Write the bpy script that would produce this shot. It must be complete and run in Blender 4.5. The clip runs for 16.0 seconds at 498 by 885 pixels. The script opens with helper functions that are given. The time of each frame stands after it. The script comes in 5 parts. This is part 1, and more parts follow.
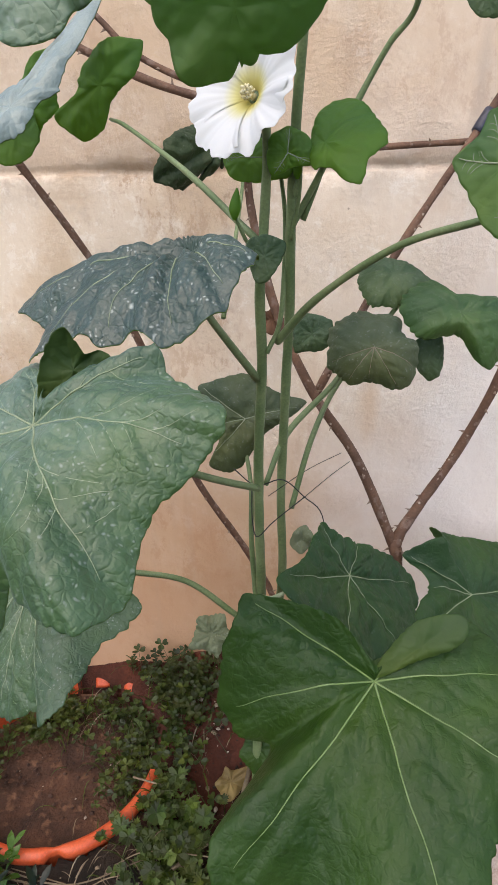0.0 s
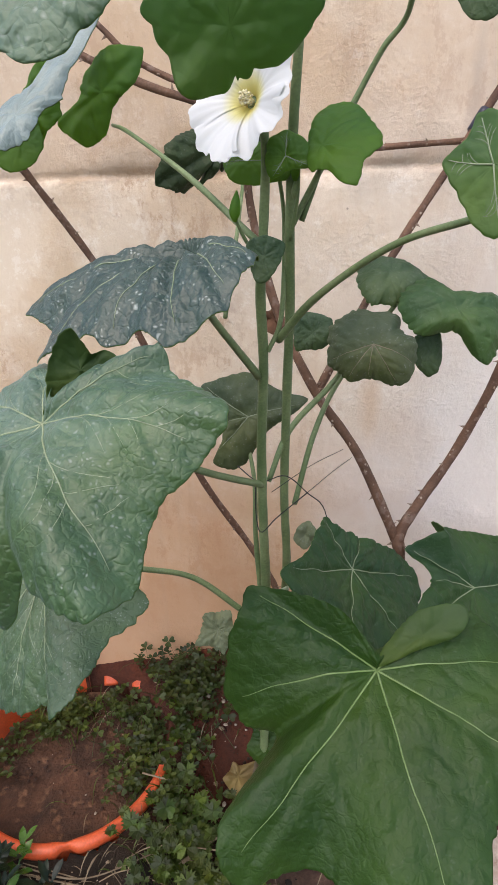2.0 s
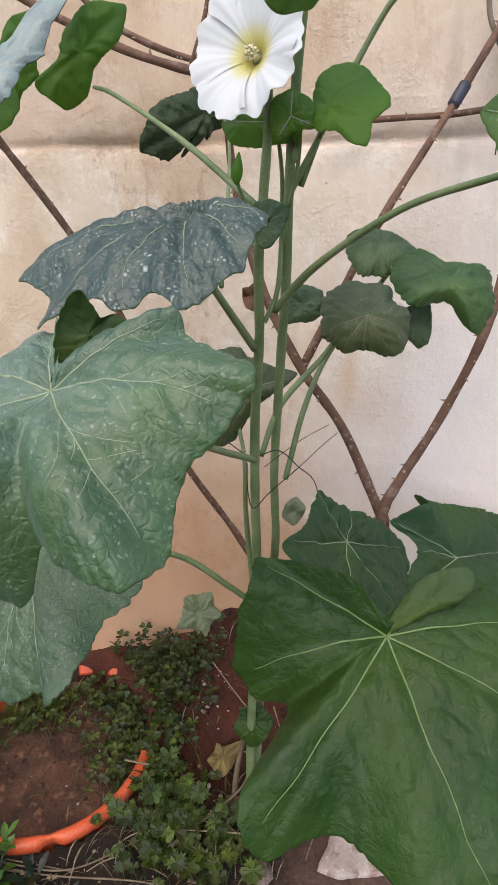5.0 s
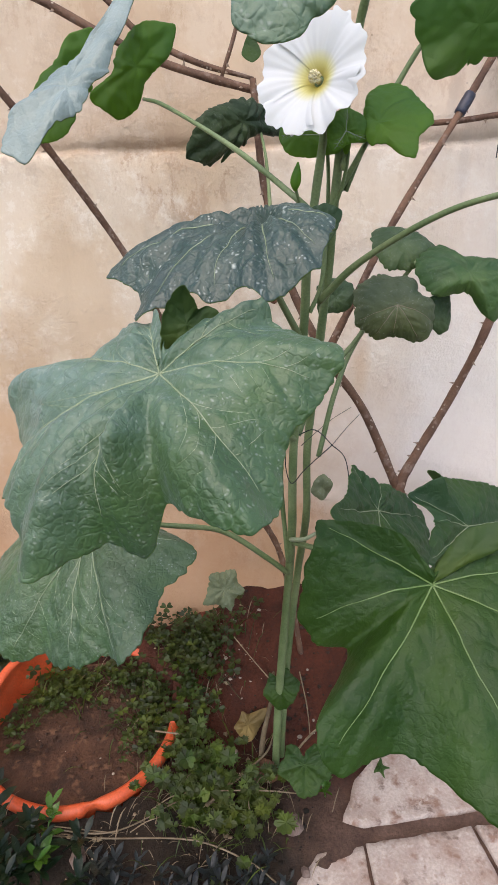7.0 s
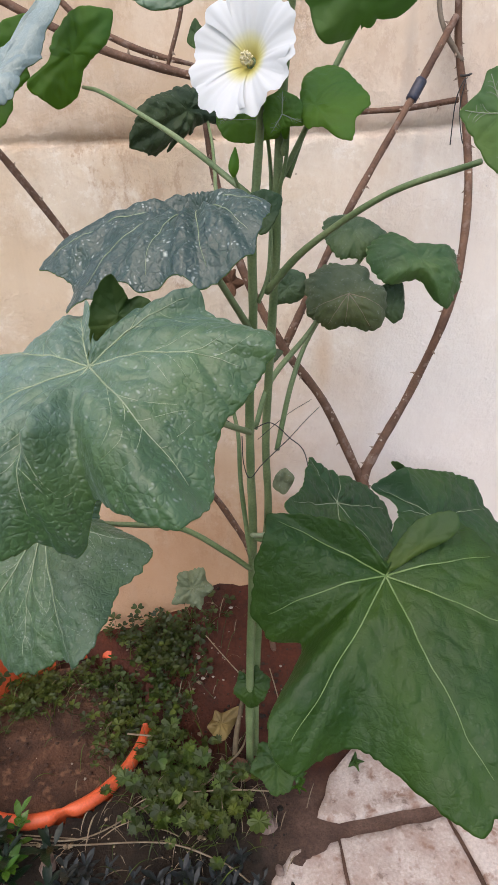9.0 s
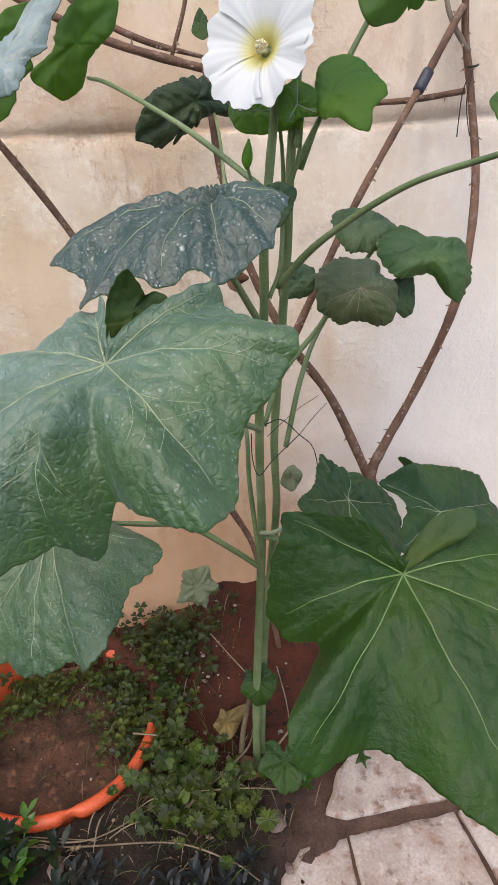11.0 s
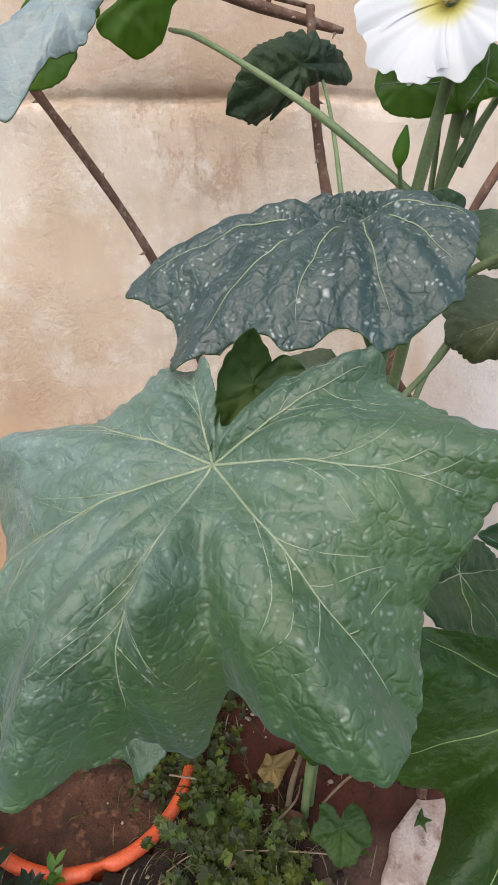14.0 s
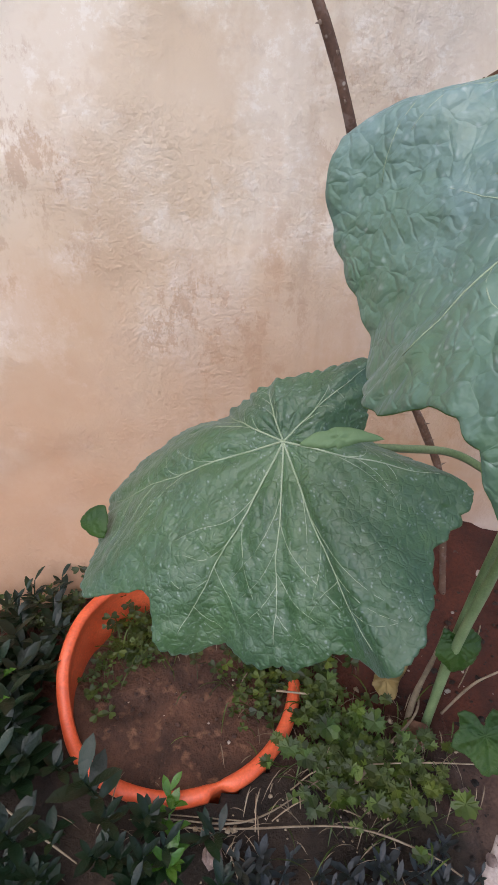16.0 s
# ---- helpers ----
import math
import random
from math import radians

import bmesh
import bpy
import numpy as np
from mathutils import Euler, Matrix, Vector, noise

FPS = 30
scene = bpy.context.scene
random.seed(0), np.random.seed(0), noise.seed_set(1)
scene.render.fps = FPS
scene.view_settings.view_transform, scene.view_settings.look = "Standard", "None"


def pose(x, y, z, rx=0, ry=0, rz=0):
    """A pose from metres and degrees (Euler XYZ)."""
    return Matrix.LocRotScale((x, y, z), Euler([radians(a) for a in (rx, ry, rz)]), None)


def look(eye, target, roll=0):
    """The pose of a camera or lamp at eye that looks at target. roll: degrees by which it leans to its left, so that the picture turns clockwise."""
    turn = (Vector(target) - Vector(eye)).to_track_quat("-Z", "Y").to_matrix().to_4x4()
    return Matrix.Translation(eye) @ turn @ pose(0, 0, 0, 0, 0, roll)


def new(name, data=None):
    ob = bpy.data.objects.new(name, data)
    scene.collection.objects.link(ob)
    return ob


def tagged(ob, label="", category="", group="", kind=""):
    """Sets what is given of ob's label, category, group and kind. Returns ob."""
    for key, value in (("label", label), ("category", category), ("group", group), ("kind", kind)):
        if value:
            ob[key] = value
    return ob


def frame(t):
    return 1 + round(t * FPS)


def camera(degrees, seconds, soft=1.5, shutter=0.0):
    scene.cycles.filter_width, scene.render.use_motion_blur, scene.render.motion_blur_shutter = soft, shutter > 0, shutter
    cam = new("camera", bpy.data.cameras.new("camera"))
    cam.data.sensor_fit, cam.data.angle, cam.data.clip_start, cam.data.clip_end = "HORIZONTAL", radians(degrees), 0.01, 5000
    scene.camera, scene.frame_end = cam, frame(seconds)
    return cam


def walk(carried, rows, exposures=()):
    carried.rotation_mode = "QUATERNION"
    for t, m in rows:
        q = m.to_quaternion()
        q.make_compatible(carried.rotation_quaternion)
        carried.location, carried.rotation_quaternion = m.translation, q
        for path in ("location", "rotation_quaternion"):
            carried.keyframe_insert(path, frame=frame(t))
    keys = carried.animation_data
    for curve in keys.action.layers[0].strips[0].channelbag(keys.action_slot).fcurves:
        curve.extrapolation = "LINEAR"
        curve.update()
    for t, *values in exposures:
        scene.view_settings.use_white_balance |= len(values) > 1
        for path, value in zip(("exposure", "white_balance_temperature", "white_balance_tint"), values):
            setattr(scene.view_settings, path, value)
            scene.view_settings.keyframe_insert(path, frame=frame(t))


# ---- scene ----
cam = camera(45.7, 16.0)
PATH = [
    (0, (0.071, 0.087, 0.894), (-0.242, 1.902, 0.114), -1.0),
    (0.5, (0.074, 0.084, 0.896), (-0.246, 1.897, 0.113), -1.3),
    (1, (0.075, 0.081, 0.895), (-0.247, 1.894, 0.114), -1.5),
    (1.5, (0.071, 0.076, 0.896), (-0.261, 1.888, 0.117), -1.9),
    (2, (0.074, 0.076, 0.895), (-0.253, 1.889, 0.118), -1.9),
    (2.5, (0.073, 0.076, 0.895), (-0.258, 1.889, 0.117), -2.2),
    (3, (0.073, 0.075, 0.896), (-0.26, 1.887, 0.117), -2.3),
    (3.5, (0.077, 0.081, 0.892), (-0.254, 1.892, 0.11), -2.5),
    (6, (-0.004, 0.044, 0.878), (-0.07, 1.86, 0.044), -0.6),
    (6.5, (-0.018, 0.021, 0.887), (-0.086, 1.836, 0.05), -1.2),
    (7, (-0.032, 0.012, 0.891), (-0.106, 1.828, 0.058), -1.3),
    (7.5, (-0.013, 0.013, 0.89), (-0.083, 1.832, 0.061), -1.3),
    (8, (0.005, 0.018, 0.88), (-0.04, 1.837, 0.051), -1.4),
    (8.5, (0.003, 0.02, 0.879), (-0.03, 1.837, 0.042), -1.9),
    (9, (-0.001, 0.021, 0.882), (-0.025, 1.836, 0.041), -2.2),
    (11.5, (-0.02, 0.032, 0.88), (-0.012, 1.839, 0.023), -2.1),
    (12, (-0.025, 0.041, 0.864), (-0.01, 1.849, 0.01), -1.7),
    (12.5, (-0.054, 0.074, 0.872), (-0.047, 1.879, 0.011), -1.4),
    (13, (-0.082, 0.114, 0.873), (-0.112, 1.908, -0.009), -1.1),
    (13.5, (-0.076, 0.151, 0.876), (-0.115, 1.936, -0.026), -0.8),
    (14, (-0.08, 0.165, 0.899), (-0.153, 1.922, -0.054), -0.6),
    (14.5, (-0.115, 0.163, 0.905), (-0.144, 1.932, -0.027), -2.4),
    (15, (-0.184, 0.183, 0.841), (-0.195, 1.941, -0.114), -2.0),
    (15.5, (-0.259, 0.209, 0.798), (-0.264, 1.913, -0.25), -1.7),
    (16, (-0.257, 0.217, 0.777), (-0.25, 1.878, -0.336), -0.5),
]
# the clip's camera cools its white balance towards the end: seconds, stops, kelvin, tint
TONE = [(0, 1.14, 7250, 13), (3.5, 1.14, 7200, 13), (7, 1.16, 7150, 13), (13, 1.14, 7200, 13), (14.5, 1.14, 7100, 13), (15, 1.18, 6650, 14), (16, 1.18, 6500, 15)]
walk(cam, [(t, look(eye, target, roll)) for t, eye, target, roll in PATH], TONE)

# ---- light ----
world = bpy.data.worlds.new("sky")
scene.world = world
world.use_nodes = True
wt = world.node_tree
sky = wt.nodes.new("ShaderNodeTexSky")
sky.sky_type, sky.sun_disc = "NISHITA", False
sky.sun_elevation, sky.sun_rotation = radians(60), radians(198)
sky.air_density, sky.dust_density = 1.0, 1.6
wt.links.new(sky.outputs[0], wt.nodes["Background"].inputs[0])
wt.nodes["Background"].inputs[1].default_value = 0.135
sun_data = bpy.data.lights.new("sun", "SUN")
sun_data.energy, sun_data.angle, sun_data.color = 0.85, radians(90), (1.0, 0.93, 0.86)
sun = new("sun", sun_data)
sun.matrix_world = look((-0.52, -0.80, 3.2), (0, 0.8, 0.3))


# ---- materials ----
def material(name):
    m = bpy.data.materials.new(name)
    m.use_nodes = True
    t = m.node_tree
    return m, t, t.nodes["Principled BSDF"]


def node(t, kind, **sets):
    n = t.nodes.new("ShaderNode" + kind)
    for key, value in sets.items():
        n.inputs[key.replace("_", " ")].default_value = value
    return n


def noise_of(t, scale, detail=6.0, rough=0.55, vector=None):
    n = node(t, "TexNoise", Scale=scale, Detail=detail, Roughness=rough)
    t.links.new(vector or coords(t), n.inputs["Vector"])
    return n.outputs["Fac"]


def coords(t):
    return t.nodes.new("ShaderNodeTexCoord").outputs["Object"]


def node_colour(t, scale):
    n = node(t, "TexNoise", Scale=scale, Detail=2.0)
    t.links.new(coords(t), n.inputs["Vector"])
    return n.outputs["Color"]


def stretch(t, sx, sy, sz):
    n = t.nodes.new("ShaderNodeMapping")
    n.inputs["Scale"].default_value = (sx, sy, sz)
    t.links.new(coords(t), n.inputs["Vector"])
    return n.outputs["Vector"]


def ramp(t, fac, *stops):
    n = t.nodes.new("ShaderNodeValToRGB")
    e = n.color_ramp.elements
    while len(e) < len(stops):
        e.new(0.5)
    for el, (p, c) in zip(e, stops):
        el.position = p
        el.color = (*c, 1) if isinstance(c, tuple) else (c, c, c, 1)
    t.links.new(fac, n.inputs["Fac"])
    return n.outputs["Color"]


def mix(t, fac, a, b, how="MIX"):
    n = t.nodes.new("ShaderNodeMix")
    n.data_type, n.blend_type = "RGBA", how
    for sock, v in ((n.inputs[0], fac), (n.inputs[6], a), (n.inputs[7], b)):
        if isinstance(v, tuple):
            sock.default_value = (*v, 1)
        elif isinstance(v, (int, float)):
            sock.default_value = v
        else:
            t.links.new(v, sock)
    return n.outputs[2]


def bump(t, p, height, strength, distance):
    n = node(t, "Bump", Strength=strength, Distance=distance)
    t.links.new(height, n.inputs["Height"])
    t.links.new(n.outputs["Normal"], p.inputs["Normal"])


def rough_surface(name, dark, light, scale, rough, grain=400.0, strength=0.4, distance=0.001, third=None, vary=0.0):
    """A two-tone surface with stains, fine grain and relief."""
    m, t, p = material(name)
    big = ramp(t, noise_of(t, scale), (0.32, dark), (0.68, light))
    fine = ramp(t, noise_of(t, grain, 4), (0.3, 0.72), (0.7, 1.0))
    col = mix(t, 1.0, big, fine, "MULTIPLY")
    if third:
        col = mix(t, ramp(t, noise_of(t, scale * 2.7, 4), (0.55, 0.0), (0.66, 1.0)), col, third)
    if vary:
        info = t.nodes.new("ShaderNodeObjectInfo")
        col = mix(t, 1.0, col, ramp(t, info.outputs["Random"], (0.0, 1.0 - vary), (1.0, 1.0)), "MULTIPLY")
    t.links.new(col, p.inputs["Base Color"])
    p.inputs["Roughness"].default_value = rough
    bump(t, p, noise_of(t, grain, 5), strength, distance)
    return m


def leaf_material(name, deep, pale, rough, specks=0.0, through_light=0.25, tint=(0.16, 0.3, 0.03), dust_sheen=0.0, gloss=0.5, relief=0.5, sheen=0.0, vary=0.0, coat=0.0, toned=True, quilted=0.1, sky_sheen=0.0):
    """Blade tissue: blotched green, fine netted veins, quilted relief, pale dust mixed with painted sky sheen, and pale
    specks; some light passes through.
    """
    m, t, p = material(name)
    col = ramp(t, noise_of(t, 22.0, 5), (0.3, deep), (0.7, pale))
    if toned:
        tone = ramp(t, noise_of(t, 9.0, 3), (0.35, (0.78, 0.92, 1.25)), (0.65, (1.3, 1.12, 0.75)))
        col = mix(t, 1.0, col, tone, "MULTIPLY")
    warp = mix(t, 0.012, coords(t), node_colour(t, 70.0))
    cells = node(t, "TexVoronoi", Scale=165.0)
    cells.feature = "DISTANCE_TO_EDGE"
    t.links.new(warp, cells.inputs["Vector"])
    net = ramp(t, cells.outputs["Distance"], (0.0, 1.0), (0.09, 0.0))
    col = mix(t, 0.22, col, mix(t, net, col, pale))
    # pale patches: part dust, part sky sheen put into the base colour
    if dust_sheen:
        sheen_spots = ramp(t, noise_of(t, 34.0, 8, 0.7), (0.42, 0.0), (0.75, dust_sheen))
        col = mix(t, sheen_spots, col, (0.36, 0.43, 0.42))
    # bluish sky reflection painted on, stronger towards the upper and left parts
    if sky_sheen:
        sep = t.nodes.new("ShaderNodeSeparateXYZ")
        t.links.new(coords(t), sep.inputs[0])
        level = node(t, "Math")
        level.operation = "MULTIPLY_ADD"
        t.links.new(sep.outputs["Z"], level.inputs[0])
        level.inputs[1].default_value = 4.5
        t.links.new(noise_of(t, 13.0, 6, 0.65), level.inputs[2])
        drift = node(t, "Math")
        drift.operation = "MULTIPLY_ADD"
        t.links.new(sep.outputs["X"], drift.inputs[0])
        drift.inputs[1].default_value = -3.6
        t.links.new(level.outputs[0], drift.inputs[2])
        sheen_mask = mix(t, 1.0, ramp(t, drift.outputs[0], (0.3, 0.02), (0.95, sky_sheen)), ramp(t, noise_of(t, 60.0, 6, 0.7), (0.35, 0.55), (0.65, 1.0)), "MULTIPLY")
        col = mix(t, sheen_mask, col, (0.29, 0.41, 0.43))
    if specks:
        dots = node(t, "TexVoronoi", Scale=260.0, Randomness=1.0)
        t.links.new(warp, dots.inputs["Vector"])
        hit = ramp(t, dots.outputs["Distance"], (0.08, 0.9), (0.3, 0.0))
        where = ramp(t, noise_of(t, 60.0, 4), (0.42, 0.0), (0.56, specks))
        col = mix(t, mix(t, 1.0, hit, where, "MULTIPLY"), col, (0.5, 0.55, 0.5))
    if vary:
        geo = t.nodes.new("ShaderNodeNewGeometry")
        col = mix(t, 1.0, col, ramp(t, geo.outputs["Random Per Island"], (0.0, 1.0 - vary), (1.0, 1.0)), "MULTIPLY")
    t.links.new(col, p.inputs["Base Color"])
    t.links.new(ramp(t, noise_of(t, 45.0, 5, 0.65), (0.3, rough - 0.08), (0.7, rough + 0.1)), p.inputs["Roughness"])
    p.inputs["Specular IOR Level"].default_value = gloss
    p.inputs["Coat Weight"].default_value = coat
    p.inputs["Coat Roughness"].default_value = max(0.2, rough - 0.05)
    p.inputs["Sheen Weight"].default_value = sheen
    p.inputs["Sheen Roughness"].default_value = 0.5
    p.inputs["Sheen Tint"].default_value = (0.66, 0.86, 1.0, 1)
    quilt = ramp(t, cells.outputs["Distance"], (0.0, 0.0), (0.16, 0.7), (0.4, 1.0))
    soft = mix(t, 0.55, noise_of(t, 85.0, 2, 0.5), noise_of(t, 210.0, 2, 0.5))
    bump(t, p, mix(t, quilted, soft, quilt), relief, 0.0034)
    glow = node(t, "BsdfTranslucent")
    glow.inputs["Color"].default_value = (*tint, 1)
    both = node(t, "MixShader", Fac=through_light)
    out = t.nodes["Material Output"]
    t.links.new(p.outputs[0], both.inputs[1])
    t.links.new(glow.outputs[0], both.inputs[2])
    t.links.new(both.outputs[0], out.inputs["Surface"])
    return m


# stains on the plaster: x, z, half width, half height, colour, strength
OCHRE, MOULD, RUST = (0.60, 0.40, 0.22), (0.40, 0.33, 0.28), (0.56, 0.36, 0.23)
STAINS = [(0.103, 0.619, 0.018, 0.05, OCHRE, 0.6), (0.205, 0.995, 0.010, 0.09, MOULD, 0.45), (0.225, 0.894, 0.009, 0.07, MOULD, 0.35), (0.107, 0.613, 0.014, 0.07, OCHRE, 0.5), (-0.496, 0.537, 0.09, 0.06, RUST, 0.5)]


def plaster():
    """Old cream plaster: pink and ochre washes, pale scuffed patches, drip streaks, soil splash low down and rough grain."""
    m, t, p = material("old_plaster")
    wash = ramp(t, noise_of(t, 2.6, 5), (0.34, (0.57, 0.44, 0.32)), (0.48, (0.67, 0.55, 0.43)), (0.66, (0.72, 0.63, 0.54)))
    pale = ramp(t, noise_of(t, 5.5, 9, 0.7), (0.46, 0.0), (0.56, 0.7))
    col = mix(t, pale, wash, (0.77, 0.70, 0.62))
    drip = ramp(t, noise_of(t, 11.0, 5, 0.6, stretch(t, 2.2, 1.0, 0.3)), (0.54, 0.0), (0.68, 0.42))
    col = mix(t, mix(t, 1.0, drip, ramp(t, noise_of(t, 2.2, 3), (0.45, 0.0), (0.6, 1.0)), "MULTIPLY"), col, (0.56, 0.37, 0.24))
    grime = ramp(t, noise_of(t, 13.0, 9, 0.75), (0.54, 0.0), (0.66, 0.5))
    col = mix(t, grime, col, (0.50, 0.41, 0.35))
    scrape = ramp(t, noise_of(t, 30.0, 10, 0.78, stretch(t, 1.0, 1.0, 0.55)), (0.52, 0.0), (0.57, 0.85))
    worn = ramp(t, noise_of(t, 4.2, 4, 0.6), (0.44, 0.0), (0.56, 1.0))
    col = mix(t, mix(t, 1.0, scrape, worn, "MULTIPLY"), col, (0.54, 0.40, 0.30))
    scuff = ramp(t, noise_of(t, 48.0, 9, 0.78), (0.53, 0.0), (0.59, 0.9))
    col = mix(t, mix(t, 1.0, scuff, pale, "MULTIPLY"), col, (0.84, 0.80, 0.76))
    speck = node(t, "TexVoronoi", Scale=17.0)
    t.links.new(coords(t), speck.inputs["Vector"])
    col = mix(t, ramp(t, speck.outputs["Distance"], (0.016, 0.7), (0.028, 0.0)), col, (0.20, 0.14, 0.10))
    sep = t.nodes.new("ShaderNodeSeparateXYZ")
    t.links.new(coords(t), sep.inputs[0])
    wob = node(t, "Math")
    wob.operation = "MULTIPLY_ADD"
    t.links.new(noise_of(t, 6.0, 5), wob.inputs[0])
    wob.inputs[1].default_value = -0.45
    t.links.new(sep.outputs["Z"], wob.inputs[2])
    soil = ramp(t, wob.outputs[0], (0.02, 0.9), (0.42, 0.0))
    col = mix(t, soil, col, (0.52, 0.31, 0.19))
    above = ramp(t, sep.outputs["Z"], (0.918, 0.0), (0.935, 0.4))
    col = mix(t, above, col, (0.62, 0.46, 0.34))
    edge = node(t, "Math")
    edge.operation = "MULTIPLY_ADD"
    t.links.new(noise_of(t, 40.0, 6, 0.7), edge.inputs[0])
    edge.inputs[1].default_value = 0.05
    t.links.new(sep.outputs["Z"], edge.inputs[2])
    dirt = ramp(t, edge.outputs[0], (0.938, 0.0), (0.944, 0.4), (0.954, 0.2), (0.966, 0.0))
    col = mix(t, dirt, col, (0.36, 0.23, 0.15))
    damp = ramp(t, noise_of(t, 9.0, 4, 0.5, stretch(t, 3.0, 1.0, 0.12)), (0.56, 0.0), (0.72, 0.2))
    col = mix(t, mix(t, 1.0, damp, ramp(t, noise_of(t, 1.7, 2), (0.48, 0.0), (0.58, 1.0)), "MULTIPLY"), col, (0.42, 0.34, 0.28))
    for (sx, sz, wx, hz, tint, much) in STAINS:
        shift = t.nodes.new("ShaderNodeMapping")
        shift.vector_type = "TEXTURE"
        shift.inputs["Location"].default_value = (sx, 0.885, sz)
        shift.inputs["Scale"].default_value = (2.2 * wx, 10.0, 2.2 * hz)
        t.links.new(coords(t), shift.inputs["Vector"])
        far = t.nodes.new("ShaderNodeVectorMath")
        far.operation = "LENGTH"
        t.links.new(shift.outputs["Vector"], far.inputs[0])
        ragged = node(t, "Math")
        ragged.operation = "MULTIPLY_ADD"
        t.links.new(noise_of(t, 26.0, 7, 0.7, stretch(t, 2.0, 1.0, 0.5)), ragged.inputs[0])
        ragged.inputs[1].default_value = 0.6
        t.links.new(far.outputs["Value"], ragged.inputs[2])
        col = mix(t, ramp(t, ragged.outputs[0], (0.42, much), (0.8, 0.0)), col, tint)
    side = node(t, "Math")
    side.operation = "MULTIPLY_ADD"
    t.links.new(noise_of(t, 5.0, 5), side.inputs[0])
    side.inputs[1].default_value = 0.35
    t.links.new(sep.outputs["X"], side.inputs[2])
    lime = ramp(t, side.outputs[0], (0.22, 0.0), (0.42, 0.8))
    low = ramp(t, sep.outputs["Z"], (0.6, 1.0), (0.92, 0.55), (1.0, 0.3))
    col = mix(t, mix(t, 1.0, lime, low, "MULTIPLY"), col, (0.80, 0.81, 0.85))
    col = mix(t, 1.0, col, (1.0, 0.945, 0.865), "MULTIPLY")
    t.links.new(col, p.inputs["Base Color"])
    p.inputs["Roughness"].default_value = 0.85
    patch = ramp(t, noise_of(t, 7.0, 5), (0.42, 0.15), (0.6, 1.0))
    lumps = mix(t, 1.0, noise_of(t, 160.0, 8, 0.65), patch, "MULTIPLY")
    bump(t, p, mix(t, 0.35, lumps, noise_of(t, 14.0, 6)), 0.65, 0.008)
    return m


PLASTER = plaster()
# dusty greens whose pale blue film imitates reflected sky
COOL = leaf_material("dusty_sheened_leaf", (0.017, 0.064, 0.006), (0.036, 0.104, 0.012), 0.5, 0.4, 0.12, dust_sheen=0.05, gloss=0.8, relief=0.75, sheen=0.15, coat=0.3, quilted=0.14, sky_sheen=0.5)
LOWER = leaf_material("dusty_sheened_lower_leaf", (0.015, 0.058, 0.006), (0.032, 0.094, 0.012), 0.5, 0.4, 0.12, dust_sheen=0.05, gloss=0.8, relief=0.75, sheen=0.15, coat=0.3, quilted=0.18, sky_sheen=0.07)
SPECKLED = leaf_material("mildewed_leaf", (0.006, 0.032, 0.020), (0.017, 0.053, 0.034), 0.45, 0.8, 0.08, dust_sheen=0.08, gloss=0.8, relief=0.9, sheen=0.1, coat=0.2, toned=False, quilted=0.13)
# green blade made pale blue: the sky's reflection is in its base colour
SKYLIT = leaf_material("painted_skylit_leaf", (0.15, 0.21, 0.19), (0.26, 0.33, 0.31), 0.45, 0.2, 0.1, gloss=1.0, relief=0.5, sheen=0.4, toned=False)
OLIVE = leaf_material("olive_leaf", (0.034, 0.072, 0.014), (0.055, 0.10, 0.022), 0.6, 0.0, 0.25, gloss=0.4, relief=0.35)
DEEP = leaf_material("deep_green_leaf", (0.012, 0.042, 0.003), (0.025, 0.068, 0.006), 0.55, 0.05, 0.12, gloss=0.4, relief=0.6, coat=0.0, quilted=0.12)
FRESH = leaf_material("fresh_green_leaf", (0.034, 0.10, 0.012), (0.06, 0.145, 0.022), 0.6, 0.0, 0.36, tint=(0.42, 0.72, 0.08), gloss=0.35, relief=0.35)
PALEFLAP = leaf_material("pale_leaf_back", (0.11, 0.19, 0.075), (0.17, 0.26, 0.12), 0.55, 0.0, 0.2, gloss=0.4, relief=0.35, toned=False)
MID = leaf_material("mid_green_leaf", (0.052, 0.12, 0.034), (0.082, 0.16, 0.05), 0.55, 0.0, 0.4, tint=(0.3, 0.55, 0.14), gloss=0.4, relief=0.4)
UNDER = leaf_material("leaf_underside", (0.05, 0.11, 0.03), (0.085, 0.16, 0.05), 0.65, 0.0, 0.35, tint=(0.35, 0.55, 0.12), gloss=0.3)
BLUEGREEN = leaf_material("blue_green_leaf", (0.009, 0.042, 0.009), (0.022, 0.068, 0.018), 0.55, 0.1, 0.12, gloss=0.4, relief=0.6)
DARK = leaf_material("dark_leaf", (0.020, 0.052, 0.018), (0.046, 0.088, 0.034), 0.6, 0.12, 0.1, dust_sheen=0.12, gloss=0.4, relief=0.6)
DUSTY = leaf_material("dusty_olive_leaf", (0.040, 0.062, 0.026), (0.075, 0.098, 0.046), 0.65, 0.25, 0.15, dust_sheen=0.12, gloss=0.35, relief=0.5)
MIDDARK = leaf_material("shaded_green_leaf", (0.022, 0.068, 0.016), (0.05, 0.115, 0.032), 0.55, 0.1, 0.15, dust_sheen=0.05, gloss=0.45, relief=0.5)
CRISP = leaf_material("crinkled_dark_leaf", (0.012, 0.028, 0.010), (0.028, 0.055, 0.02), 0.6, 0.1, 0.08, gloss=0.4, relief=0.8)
PALE = leaf_material("withered_leaf", (0.12, 0.15, 0.08), (0.22, 0.25, 0.15), 0.7, 0.3, 0.15, toned=False)
